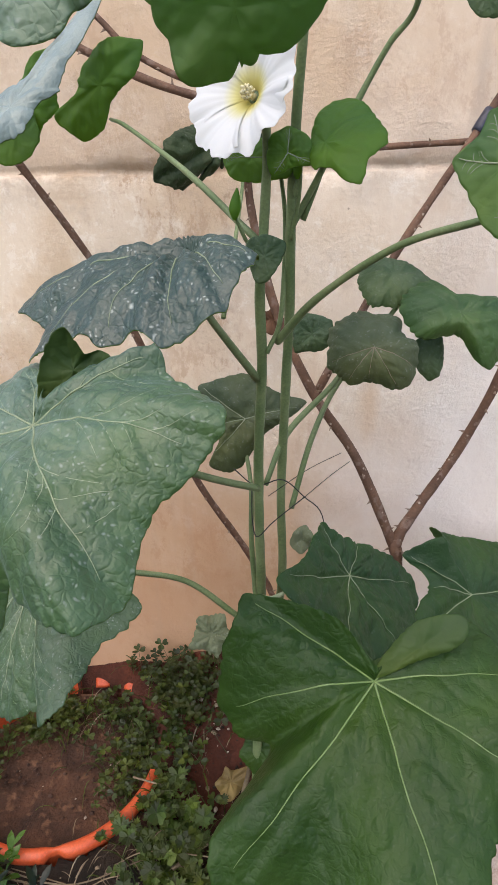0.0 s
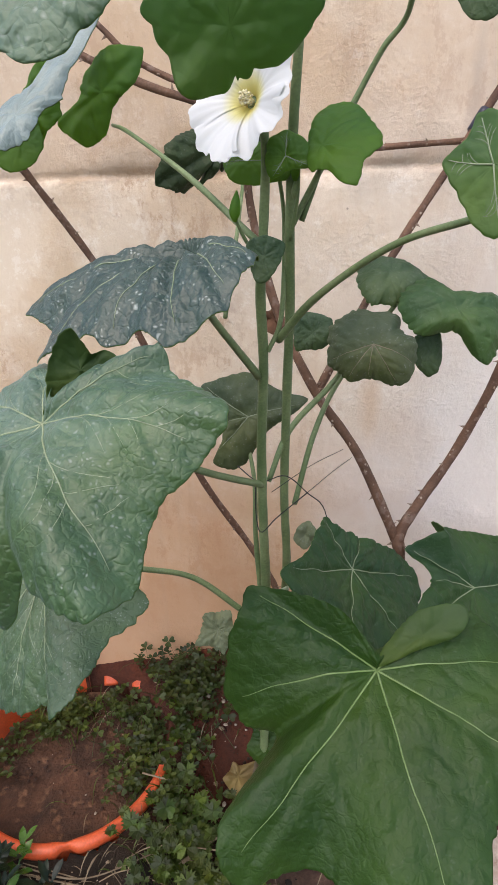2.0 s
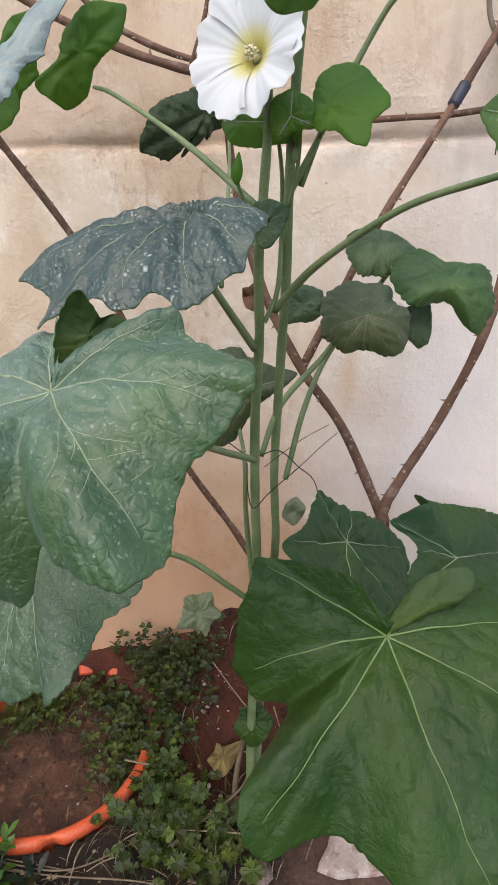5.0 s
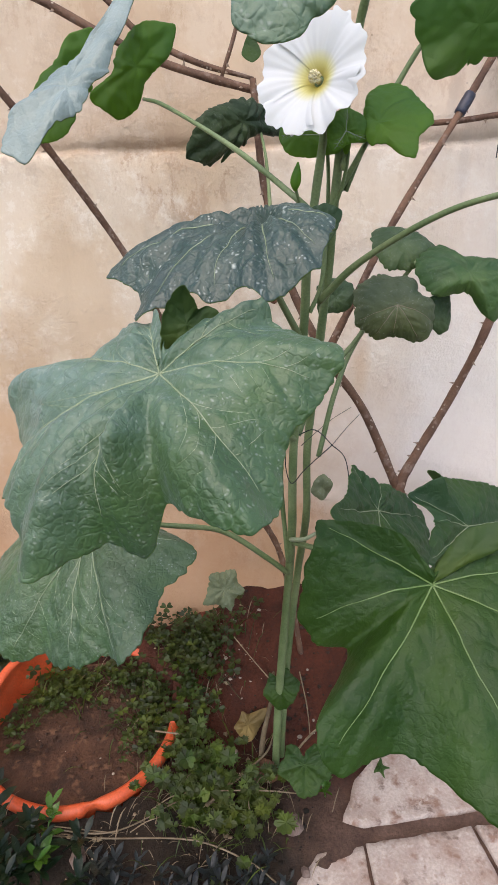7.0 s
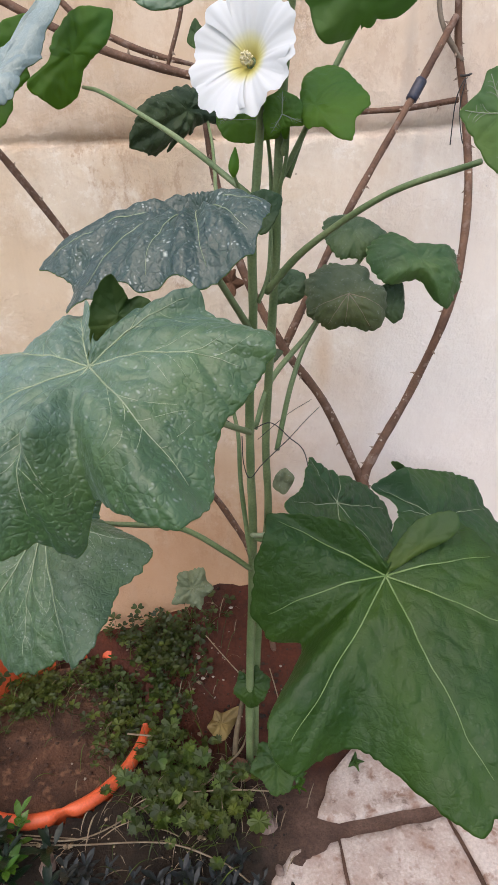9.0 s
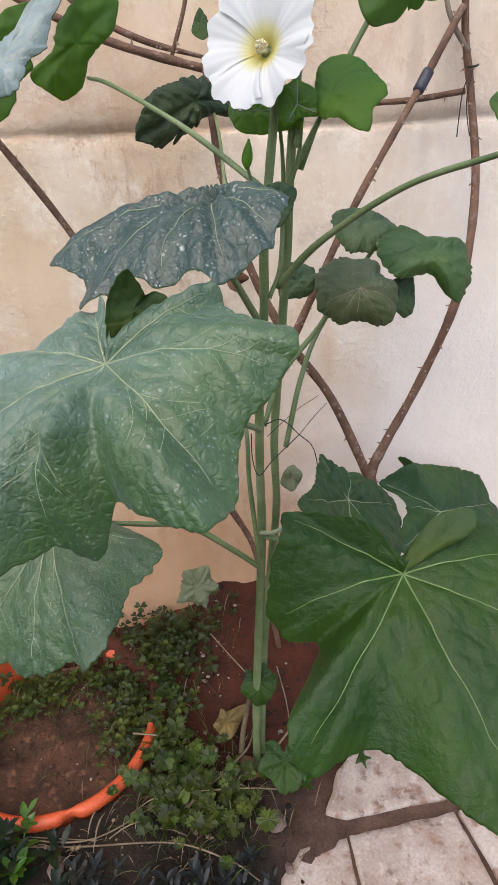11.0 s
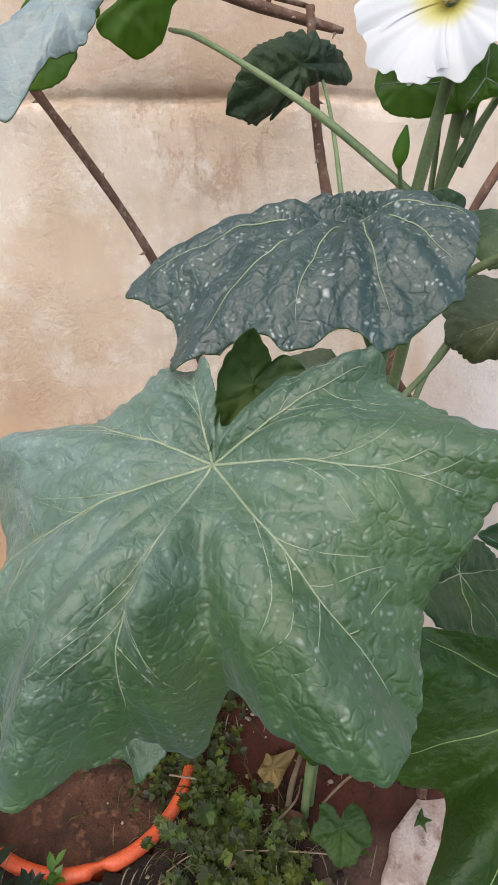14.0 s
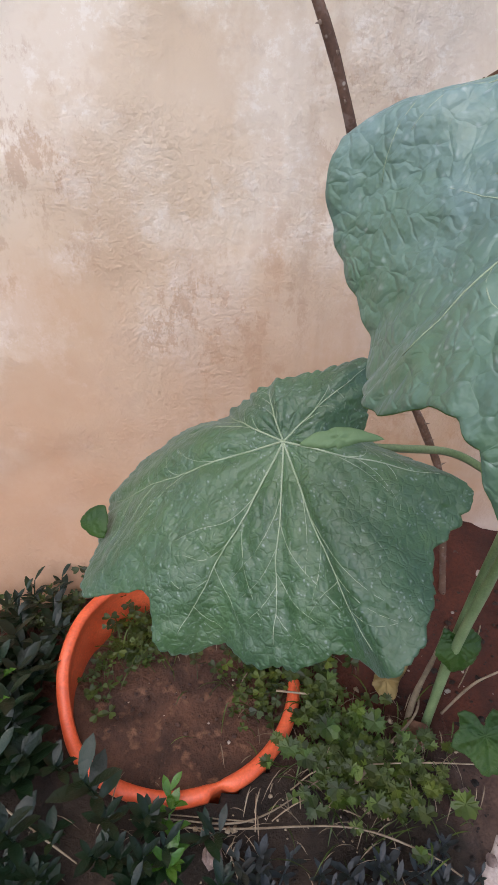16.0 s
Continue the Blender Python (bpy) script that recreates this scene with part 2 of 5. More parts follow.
YELLOWED = leaf_material("yellowed_leaf", (0.13, 0.085, 0.03), (0.30, 0.22, 0.075), 0.6, 0.0, 0.2, tint=(0.5, 0.3, 0.05), toned=False)
DRY = leaf_material("dry_brown_leaf", (0.07, 0.035, 0.02), (0.19, 0.10, 0.06), 0.8, 0.0, 0.1, tint=(0.3, 0.12, 0.05), gloss=0.2, toned=False)
WEED = leaf_material("weed_leaf", (0.024, 0.050, 0.005), (0.088, 0.128, 0.014), 0.55, 0.0, 0.2, vary=0.75)
BRIGHT = leaf_material("bright_weed_leaf", (0.026, 0.060, 0.006), (0.088, 0.145, 0.016), 0.5, 0.0, 0.22, vary=0.8)
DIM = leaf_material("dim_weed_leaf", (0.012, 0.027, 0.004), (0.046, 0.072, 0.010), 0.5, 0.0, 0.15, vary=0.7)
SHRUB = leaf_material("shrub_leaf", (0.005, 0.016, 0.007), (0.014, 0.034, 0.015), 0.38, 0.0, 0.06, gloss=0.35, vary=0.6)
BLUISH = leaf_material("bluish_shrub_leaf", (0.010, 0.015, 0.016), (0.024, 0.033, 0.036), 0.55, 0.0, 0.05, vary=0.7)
YOUNG = leaf_material("glossy_young_leaf", (0.03, 0.09, 0.012), (0.07, 0.17, 0.03), 0.25, 0.0, 0.25)
VEIN = rough_surface("pale_vein", (0.24, 0.31, 0.17), (0.34, 0.40, 0.26), 60, 0.5, 900, 0.2, 0.0003)
DEEPVEIN = rough_surface("green_vein", (0.13, 0.22, 0.06), (0.21, 0.31, 0.12), 60, 0.5, 900, 0.2, 0.0003)
STEM = rough_surface("green_stem", (0.10, 0.165, 0.06), (0.23, 0.30, 0.14), 22, 0.5, 500, 0.35, 0.0006)
def bark_material():
    """Brown rose bark with pale corky dots."""
    m = rough_surface("thorny_bark", (0.095, 0.046, 0.028), (0.21, 0.112, 0.068), 30, 0.75, 350, 0.7, 0.0015, (0.2, 0.13, 0.1))
    t = m.node_tree
    p = t.nodes["Principled BSDF"]
    was = p.inputs["Base Color"].links[0].from_socket
    dots = node(t, "TexVoronoi", Scale=130.0)
    t.links.new(coords(t), dots.inputs["Vector"])
    t.links.new(mix(t, mix(t, 1.0, ramp(t, dots.outputs["Distance"], (0.12, 0.8), (0.24, 0.0)), ramp(t, noise_of(t, 45.0, 3), (0.5, 0.0), (0.58, 1.0)), "MULTIPLY"), was, (0.5, 0.42, 0.34)), p.inputs["Base Color"])
    return m


RUSTY = rough_surface("brownish_vein", (0.17, 0.17, 0.09), (0.32, 0.26, 0.17), 90, 0.6, 900, 0.2, 0.0003)
BARK = bark_material()


def concrete_material():
    """Pinkish worn concrete with earth stains and dark damp blots."""
    m = rough_surface("worn_concrete", (0.42, 0.32, 0.27), (0.62, 0.55, 0.50), 14, 0.9, 240, 0.5, 0.002, (0.26, 0.165, 0.125))
    t = m.node_tree
    p = t.nodes["Principled BSDF"]
    was = p.inputs["Base Color"].links[0].from_socket
    blot = ramp(t, noise_of(t, 32.0, 7, 0.65), (0.57, 0.0), (0.66, 0.75))
    col = mix(t, ramp(t, noise_of(t, 9.0, 7, 0.65), (0.48, 0.0), (0.62, 0.6)), was, (0.27, 0.165, 0.12))
    col = mix(t, blot, col, (0.13, 0.08, 0.06))
    pale = ramp(t, noise_of(t, 70.0, 8, 0.7), (0.56, 0.0), (0.64, 0.5))
    t.links.new(mix(t, pale, col, (0.60, 0.54, 0.49)), p.inputs["Base Color"])
    return m


GREYBARK = rough_surface("grey_cane_bark", (0.16, 0.12, 0.09), (0.30, 0.24, 0.18), 30, 0.75, 350, 0.6, 0.0012)
THORN = rough_surface("thorn", (0.2, 0.12, 0.08), (0.4, 0.3, 0.22), 200, 0.6)
WIRE = rough_surface("black_wire", (0.012, 0.012, 0.012), (0.03, 0.03, 0.03), 100, 0.5)
TAPE = rough_surface("blue_black_tape", (0.02, 0.022, 0.035), (0.05, 0.055, 0.09), 90, 0.45)
PLASTIC = rough_surface("orange_plastic", (0.62, 0.085, 0.025), (0.78, 0.14, 0.05), 18, 0.42, 300, 0.15, 0.0006, (0.52, 0.09, 0.035))
POT_SOIL = rough_surface("packed_pot_soil", (0.030, 0.014, 0.008), (0.125, 0.056, 0.030), 16, 0.9, 180, 0.9, 0.004, (0.155, 0.078, 0.044))
SOIL = rough_surface("brown_soil", (0.024, 0.014, 0.011), (0.125, 0.066, 0.045), 11, 0.95, 260, 0.9, 0.004, (0.105, 0.06, 0.043))
CONCRETE = concrete_material()
STONE = rough_surface("pale_stone", (0.35, 0.28, 0.22), (0.6, 0.52, 0.44), 60, 0.85, vary=0.4)
RUBBLE = rough_surface("pinkish_rubble", (0.13, 0.085, 0.07), (0.26, 0.19, 0.16), 40, 0.9, 200, 0.8, 0.003)
STRAW = rough_surface("dry_straw", (0.24, 0.17, 0.10), (0.45, 0.36, 0.24), 40, 0.8, vary=0.4)
DRYSTALK = rough_surface("dry_brown_stalk", (0.12, 0.085, 0.05), (0.26, 0.20, 0.12), 40, 0.8)
ANTHER = rough_surface("pollen", (0.7, 0.62, 0.35), (0.85, 0.8, 0.6), 300, 0.8)


def ground_material():
    """Garden soil: brick-red near the wall, dark and damp farther out, crumbly everywhere."""
    m, t, p = material("garden_soil")
    sep = t.nodes.new("ShaderNodeSeparateXYZ")
    t.links.new(coords(t), sep.inputs[0])
    wob = node(t, "Math")
    wob.operation = "MULTIPLY_ADD"
    t.links.new(noise_of(t, 9.0, 5), wob.inputs[0])
    wob.inputs[1].default_value = 0.3
    t.links.new(sep.outputs["Y"], wob.inputs[2])
    zone = ramp(t, wob.outputs[0], (0.72, 0.0), (0.86, 1.0))
    red = ramp(t, noise_of(t, 12.0, 6), (0.3, (0.034, 0.008, 0.003)), (0.7, (0.130, 0.031, 0.012)))
    damp = ramp(t, noise_of(t, 14.0, 7), (0.3, (0.010, 0.007, 0.004)), (0.7, (0.044, 0.025, 0.013)))
    col = mix(t, zone, damp, red)
    dusty = ramp(t, noise_of(t, 18.0, 7), (0.3, (0.065, 0.032, 0.022)), (0.7, (0.21, 0.125, 0.09)))
    dry = t.nodes.new("ShaderNodeMath")
    dry.operation = "MULTIPLY_ADD"
    t.links.new(noise_of(t, 20.0, 4), dry.inputs[0])
    dry.inputs[1].default_value = 0.12
    t.links.new(sep.outputs["X"], dry.inputs[2])
    col = mix(t, mix(t, 1.0, ramp(t, dry.outputs[0], (0.05, 0.0), (0.11, 1.0)), ramp(t, sep.outputs["Y"], (0.05, 0.0), (0.25, 1.0), (0.60, 1.0), (0.66, 0.0)), "MULTIPLY"), col, dusty)
    col = mix(t, 1.0, col, ramp(t, noise_of(t, 220.0, 5), (0.3, 0.6), (0.7, 1.0)), "MULTIPLY")
    t.links.new(col, p.inputs["Base Color"])
    p.inputs["Roughness"].default_value = 0.95
    bump(t, p, noise_of(t, 130.0, 8, 0.7), 0.9, 0.006)
    return m


GROUND = ground_material()


def petal_material():
    m, t, p = material("white_petal")
    far = t.nodes.new("ShaderNodeVectorMath")
    far.operation = "LENGTH"
    t.links.new(coords(t), far.inputs[0])
    col = ramp(t, far.outputs["Value"], (0.006, (0.46, 0.38, 0.05)), (0.0125, (0.66, 0.62, 0.26)), (0.02, (0.72, 0.74, 0.76)))
    t.links.new(col, p.inputs["Base Color"])
    p.inputs["Roughness"].default_value = 0.6
    glow = node(t, "BsdfTranslucent")
    glow.inputs["Color"].default_value = (0.9, 0.92, 0.85, 1)
    both = node(t, "MixShader", Fac=0.3)
    t.links.new(p.outputs[0], both.inputs[1])
    t.links.new(glow.outputs[0], both.inputs[2])
    t.links.new(both.outputs[0], t.nodes["Material Output"].inputs["Surface"])
    bump(t, p, noise_of(t, 260.0, 4), 0.25, 0.0006)
    return m


PETAL = petal_material()


# ---- mesh helpers ----
AT = {}


def mesh_object(name, verts, faces, mats, parent=None, at=(0, 0, 0), label="", smooth=True, slots=None):
    """One mesh object at a place in the world, under its parent if there is one. verts are in the world."""
    at = Vector(at)
    v = np.asarray(verts, float) - np.array(at)
    me = bpy.data.meshes.new(name)
    me.from_pydata(v.tolist(), [], [list(map(int, f)) for f in faces])
    for mm in mats if isinstance(mats, (list, tuple)) else [mats]:
        me.materials.append(mm)
    if slots is not None:
        me.polygons.foreach_set("material_index", np.asarray(slots, np.int32))
    if smooth:
        me.polygons.foreach_set("use_smooth", np.ones(len(me.polygons), bool))
    ob = new(name, me)
    ob.parent = parent
    ob.location = at - (AT[parent] if parent else Vector())
    AT[ob] = at
    if label:
        tagged(ob, label)
    return ob


def thing(name, at, label, category, group="", kind=""):
    ob = new(name)
    ob.empty_display_size = 0.02
    ob.location = at
    AT[ob] = Vector(at)
    return tagged(ob, label, category, group, kind)


def spline(points, count):
    """Catmull-Rom through rows of numbers."""
    p = np.asarray(points, float)
    p = np.vstack([2 * p[0] - p[1], p, 2 * p[-1] - p[-2]])
    u = np.linspace(0, len(p) - 3 - 1e-9, count)
    i = u.astype(int)
    f = (u - i)[:, None]
    a, b, c, d = p[i], p[i + 1], p[i + 2], p[i + 3]
    return 0.5 * (2 * b + (c - a) * f + (2 * a - 5 * b + 4 * c - d) * f**2 + (3 * b - a - 3 * c + d) * f**3)


def tube(rows, sides=10, step=0.006, knobs=0.0, seed=0):
    """A closed tube along rows of (x, y, z, radius); knobs: uneven thickness."""
    rows = np.asarray(rows, float)
    length = np.linalg.norm(np.diff(rows[:, :3], axis=0), axis=1).sum()
    n = int(min(160, max(6, length / step)))
    s = spline(rows, n)
    path, rad = s[:, :3], np.maximum(s[:, 3], 1e-4)
    if knobs:
        rng = np.random.RandomState(seed)
        wave = np.interp(np.arange(n), np.arange(0, n + 6, 3), rng.rand(len(np.arange(0, n + 6, 3))))
        rad = rad * (1 + knobs * (wave - 0.5))
    tan = np.gradient(path, axis=0)
    tan /= np.linalg.norm(tan, axis=1)[:, None] + 1e-12
    side = np.cross(tan, (0.3, 1.0, 0.2))
    side /= np.linalg.norm(side, axis=1)[:, None]
    up = np.cross(side, tan)
    a = np.linspace(0, 2 * np.pi, sides, endpoint=False)
    ring = side[:, None] * np.cos(a)[None, :, None] + up[:, None] * np.sin(a)[None, :, None]
    v = (path[:, None] + ring * rad[:, None, None]).reshape(-1, 3)
    f = [(i * sides + j, i * sides + (j + 1) % sides, (i + 1) * sides + (j + 1) % sides, (i + 1) * sides + j) for i in range(n - 1) for j in range(sides)]
    f += [list(range(sides))[::-1], [(n - 1) * sides + j for j in range(sides)]]
    return v, f


def joined(pieces):
    verts, faces, base = [], [], 0
    for v, f in pieces:
        verts.append(np.asarray(v, float))
        faces += [[i + base for i in q] for q in f]
        base += len(v)
    return np.vstack(verts), faces


def frame_of(normal):
    """The downhill axis, the axis across it and the normal of a plane."""
    n = np.array(normal, float)
    n /= np.linalg.norm(n)
    e1 = np.array((0, 0, -1.0)) + n * n[2]
    e1 /= np.linalg.norm(e1)
    return e1, np.cross(n, e1), n


def loop_curve(angles, values, at):
    """A smooth closed curve through values at angles, with no overshoot."""
    a, v = np.array(angles, float), np.array(values, float)
    a = np.r_[a[-2:] - 360, a, a[:2] + 360]
    v = np.r_[v[-2:], v, v[:2]]
    h = np.diff(a)
    d = np.diff(v) / h
    m = np.zeros(len(a))
    m[1:-1] = np.where(d[:-1] * d[1:] > 0, 2 * d[:-1] * d[1:] / (d[:-1] + d[1:] + 1e-12), 0)
    i = np.clip(np.searchsorted(a, at) - 1, 0, len(h) - 1)
    f = (at - a[i]) / h[i]
    return (2 * f**3 - 3 * f**2 + 1) * v[i] + (f**3 - 2 * f**2 + f) * h[i] * m[i] + (3 * f**2 - 2 * f**3) * v[i + 1] + (f**3 - f**2) * h[i] * m[i + 1]


def outline(angles, reach, at):
    """The reach at each angle of a smooth closed outline through the lobes' tips and notches."""
    p = np.stack([reach * np.cos(np.radians(angles)), reach * np.sin(np.radians(angles))], 1)
    a, b, c, d = np.roll(p, 1, 0), p, np.roll(p, -1, 0), np.roll(p, -2, 0)
    f = np.linspace(0, 1, 16, endpoint=False)[:, None, None]
    k = 0.38
    q = (2 * f**3 - 3 * f**2 + 1) * b + (f**3 - 2 * f**2 + f) * k * (c - a) + (3 * f**2 - 2 * f**3) * c + (f**3 - f**2) * k * (d - b)
    q = q.transpose(1, 0, 2).reshape(-1, 2)
    th = np.degrees(np.arctan2(q[:, 1], q[:, 0])) % 360
    r = np.hypot(q[:, 0], q[:, 1])
    o = np.argsort(th)
    return np.interp(at, np.r_[th[o][-1] - 360, th[o], th[o][0] + 360], np.r_[r[o][-1], r[o], r[o][0]])


def soft_noise(x, y, seed, scale):
    out = np.empty(x.shape)
    for k in np.ndindex(x.shape):
        out[k] = noise.noise(Vector((x[k] * scale + seed * 7.3, y[k] * scale - seed * 3.1, seed)))
    return out


def leaf(parent, hub, normal, lobes, top, under, label="", seed=1, crown=0.0, power=1.7, pucker=1.0, teeth=1.0, veins=True, groove=1.0, fine=1.0, name="leaf", stalk=None, folds=(), dome=0.0, ribs=None, rib_mat=None, drape=0.0, pleats=9, side=True, blister=0.0, funnel=0.2, lean=None):
    """A lobed blade: lobes are (degrees from downhill, reach in cm, lift in cm). Two skins, toothed edge, sunken veins and puckers."""
    kept = []
    for row in sorted(lobes):
        if not kept or row[0] - kept[-1][0] > 2.5:
            kept.append(row)
    ang, reach, lift = (np.array(c, float) for c in zip(*kept))
    e1, e2, n = frame_of(normal)
    hub = np.array(hub, float)
    na, nr = int(210 * fine), max(8, int(24 * fine))
    th = np.linspace(0, 360, na, endpoint=False)
    R, L = outline(ang, reach, th) / 100, loop_curve(ang, lift, th) / 100
    rim = np.stack([R * np.cos(np.radians(th)), R * np.sin(np.radians(th))], 1)
    arc = np.r_[0, np.cumsum(np.linalg.norm(np.diff(rim, axis=0), axis=1))]
    size = R.max()
    tooth = teeth * (0.0007 + 0.010 * size) * (0.7 * np.abs(np.sin(np.pi * (arc + 0.016 * soft_noise(arc, arc * 0, seed + 3, 50)) / 0.012)) - 0.35 + 1.5 * soft_noise(arc, arc * 0, seed, 45) + 0.6 * soft_noise(arc, arc * 0, seed + 8, 160))
    peaks = [k for k in range(len(ang)) if reach[k] >= reach[k - 1] and reach[k] >= reach[(k + 1) % len(ang)] and reach[k] > 0.4 * reach.max()]
    main = []
    for k in sorted(peaks, key=lambda k: -reach[k]):
        if all(abs((ang[k] - o + 180) % 360 - 180) > 28 for o in main) and len(main) < 7:
            main.append(ang[k])
    if ribs:
        main = list(ribs)
    main.sort()
    for a, c in list(zip(main, main[1:] + [main[0] + 360])):
        if not ribs and 52 < c - a < 120 and reach.max() > 5:
            main.append((a + c) / 2 % 360)

    def skin(t_deg, s):
        """The blade at an angle and a share of its reach."""
        t_deg = np.asarray(t_deg, float) % 360
        r0 = np.interp(t_deg, np.r_[th, 360], np.r_[R, R[0]])
        l0 = np.interp(t_deg, np.r_[th, 360], np.r_[L, L[0]])
        k0 = np.interp(t_deg, np.r_[th, 360], np.r_[tooth, tooth[0]])
        r = s * r0 + k0 * s**5
        x, y = r * np.cos(np.radians(t_deg)), r * np.sin(np.radians(t_deg))
        rise = crown / 100
        curl, ridge = s**power, np.zeros_like(s)
        for deg, wide, start, high in folds:
            w = np.clip(1 - np.abs((t_deg - deg + 180) % 360 - 180) / wide, 0, 1)
            w = w * w * (3 - 2 * w)
            q = np.clip((s - start) / (1 - start), 0, 1)
            curl = curl * (1 - w) + w * q * (0.25 * q + 0.75)
            ridge = ridge + w * high / 100 * np.where(s < start, (s / start) ** 1.6, 1 - (s - start) / (1 - start))
        full = dome / 100 * (1.0 if lean is None else 0.62 + 0.38 * np.cos(np.radians(t_deg - lean)))
        h = l0 * curl + ridge + full * (1 - np.clip(s, 0, 1) ** 4) * (1 - funnel + funnel * np.sin(0.5 * np.pi * np.clip(s * 2.6, 0, 1)) ** 1.3) + rise * np.sin(np.pi * np.clip(s, 0, 1))
        sunk = np.zeros_like(r)
        near, along, off = np.full(r.shape, 9.0), np.zeros_like(r), np.zeros_like(r)
        for o in main:
            gap = np.radians((t_deg - o + 180) % 360 - 180)
            d = np.where(np.abs(gap) < 1.4, np.abs(r * np.sin(gap)), 1.0)
            sunk = np.maximum(sunk, np.exp(-((d / (0.003 + 0.018 * size)) ** 2)))
            closer = np.abs(gap) < near
            near = np.where(closer, np.abs(gap), near)
            along = np.where(closer, r * np.cos(gap), along)
            off = np.where(closer, np.abs(r * np.sin(gap)), off)
        fade = np.clip(s * 4, 0, 1)
        share = np.clip(near / (math.pi / max(3, len(main))), 0, 1)
        rib = np.abs(np.sin(np.pi * (along - 0.75 * off + 0.004 * soft_noise(x, y, seed + 2, 40.0)) / (0.005 + 0.085 * size)))
        h = h + drape / 100 * s**1.3 * np.sin(np.radians(t_deg) * pleats + 1.5 * np.sin(np.radians(t_deg) * 3 + seed))
        h = h - 0.013 * size * pucker * groove * sunk * fade
        h = h + 0.02 * size * pucker * fade * np.sqrt(rib) * np.sin(np.pi * share)
        h = h + size * fade * pucker * (0.028 * soft_noise(x, y, seed, 2.2 / size) + 0.02 * soft_noise(x, y, seed + 5, 7.5 / size) + 0.013 * soft_noise(x, y, seed + 9, 95.0))
        if blister:
            dent = 1.5 * np.abs(soft_noise(x, y, seed + 11, 90.0)) ** 0.8 + 0.8 * np.abs(soft_noise(x, y, seed + 13, 180.0)) ** 0.8
            calm = np.clip(0.75 + 1.3 * soft_noise(x, y, seed + 17, 22.0), 0.25, 1.2)
            h = h + blister / 1000 * (dent - 0.6) * fade * (1 - 0.7 * sunk) * calm
        return hub + x[..., None] * e1 + y[..., None] * e2 + h[..., None] * n

    s = np.linspace(0, 1, nr + 1)[1:] ** 0.85
    grid = skin(np.repeat(th[None], nr, 0), np.repeat(s[:, None], na, 1))
    v = np.vstack([skin(np.zeros(1), np.zeros(1)), grid.reshape(-1, 3)])
    f = [(0, 1 + j, 1 + (j + 1) % na) for j in range(na)]
    f += [(1 + i * na + j, 1 + (i + 1) * na + j, 1 + (i + 1) * na + (j + 1) % na, 1 + i * na + (j + 1) % na) for i in range(nr - 1) for j in range(na)]
    count = len(v)
    low = v - n * (0.0004 + 0.0022 * size)
    g = [tuple(i + count for i in q[::-1]) for q in f]
    last = 1 + (nr - 1) * na
    edge = [(last + j, count + last + j, count + last + (j + 1) % na, last + (j + 1) % na) for j in range(na)]
    slots = [0] * len(f) + [1] * (len(g) + len(edge))
    ob = mesh_object(name, np.vstack([v, low]), f + g + edge, [top, under], parent, hub, label, slots=slots)
    if veins:
        thick = 0.0002 + 0.0026 * size
        for o in main:
            along = np.linspace(0.0, 0.9, 44)
            row = skin(np.full(44, o) + 2 * np.sin(along * 2.6 + o) - 2 * np.sin(o) + 0.5 * np.sin(along * 17 + o), along) + n * 0.0002
            pieces = [tube(np.c_[row, thick * (1 - along) ** 1.1 + 0.00015], 6, 0.003)]
            for k, a0 in enumerate((0.3, 0.5, 0.68) if side else ()):
                for sgn in (-1, 1):
                    q = np.linspace(0, 1, 18)
                    from_s = a0 + 0.06 * sgn + 0.03 * math.sin(3 * o + k)
                    wide = (19 - 8 * a0 + 5 * math.sin(o + k)) * q**1.1 * sgn
                    row = skin(o + 2 * math.sin(from_s * 2.6 + o) - 2 * math.sin(o) + wide, from_s + (0.9 - a0) * 0.7 * q) - n * 0.0001
                    pieces.append(tube(np.c_[row, thick * 0.34 * (1 - q) * (1.1 - a0) + 0.00016], 5, 0.0035))
            vv, vf = joined(pieces)
            mesh_object("vein", vv, vf, rib_mat or VEIN, ob, hub)
    if stalk:
        sv, sf = tube(stalk, 8, 0.008, 0.15, seed)
        mesh_object("petiole", sv, sf, STEM, ob, hub)
    return ob


# ---- the setting ----
def soil_height(x, y):
    crest = np.interp(x, (-0.75, -0.6, -0.45, -0.35, -0.23, -0.14, -0.08, 0.01, 0.1, 0.25, 0.5, 0.8), (-0.03, -0.02, 0.05, 0.095, 0.105, 0.145, 0.205, 0.205, 0.175, 0.12, 0.08, 0.04))
    slope = min(1, max(0, (y - 0.69) / 0.2))
    bank = crest * slope * (1.35 - 0.35 * slope)
    foot = 0.035 * math.exp(-((x + 0.02) ** 2 + (y - 0.66) ** 2) / 0.02)
    ring = math.hypot(x + 0.35, y - 0.71)
    round_pot = 0.043 * math.exp(-(max(0.0, ring - 0.15) / 0.11) ** 2) if ring > 0.15 else -0.03
    return max(bank + foot, round_pot) if ring > 0.15 else -0.03


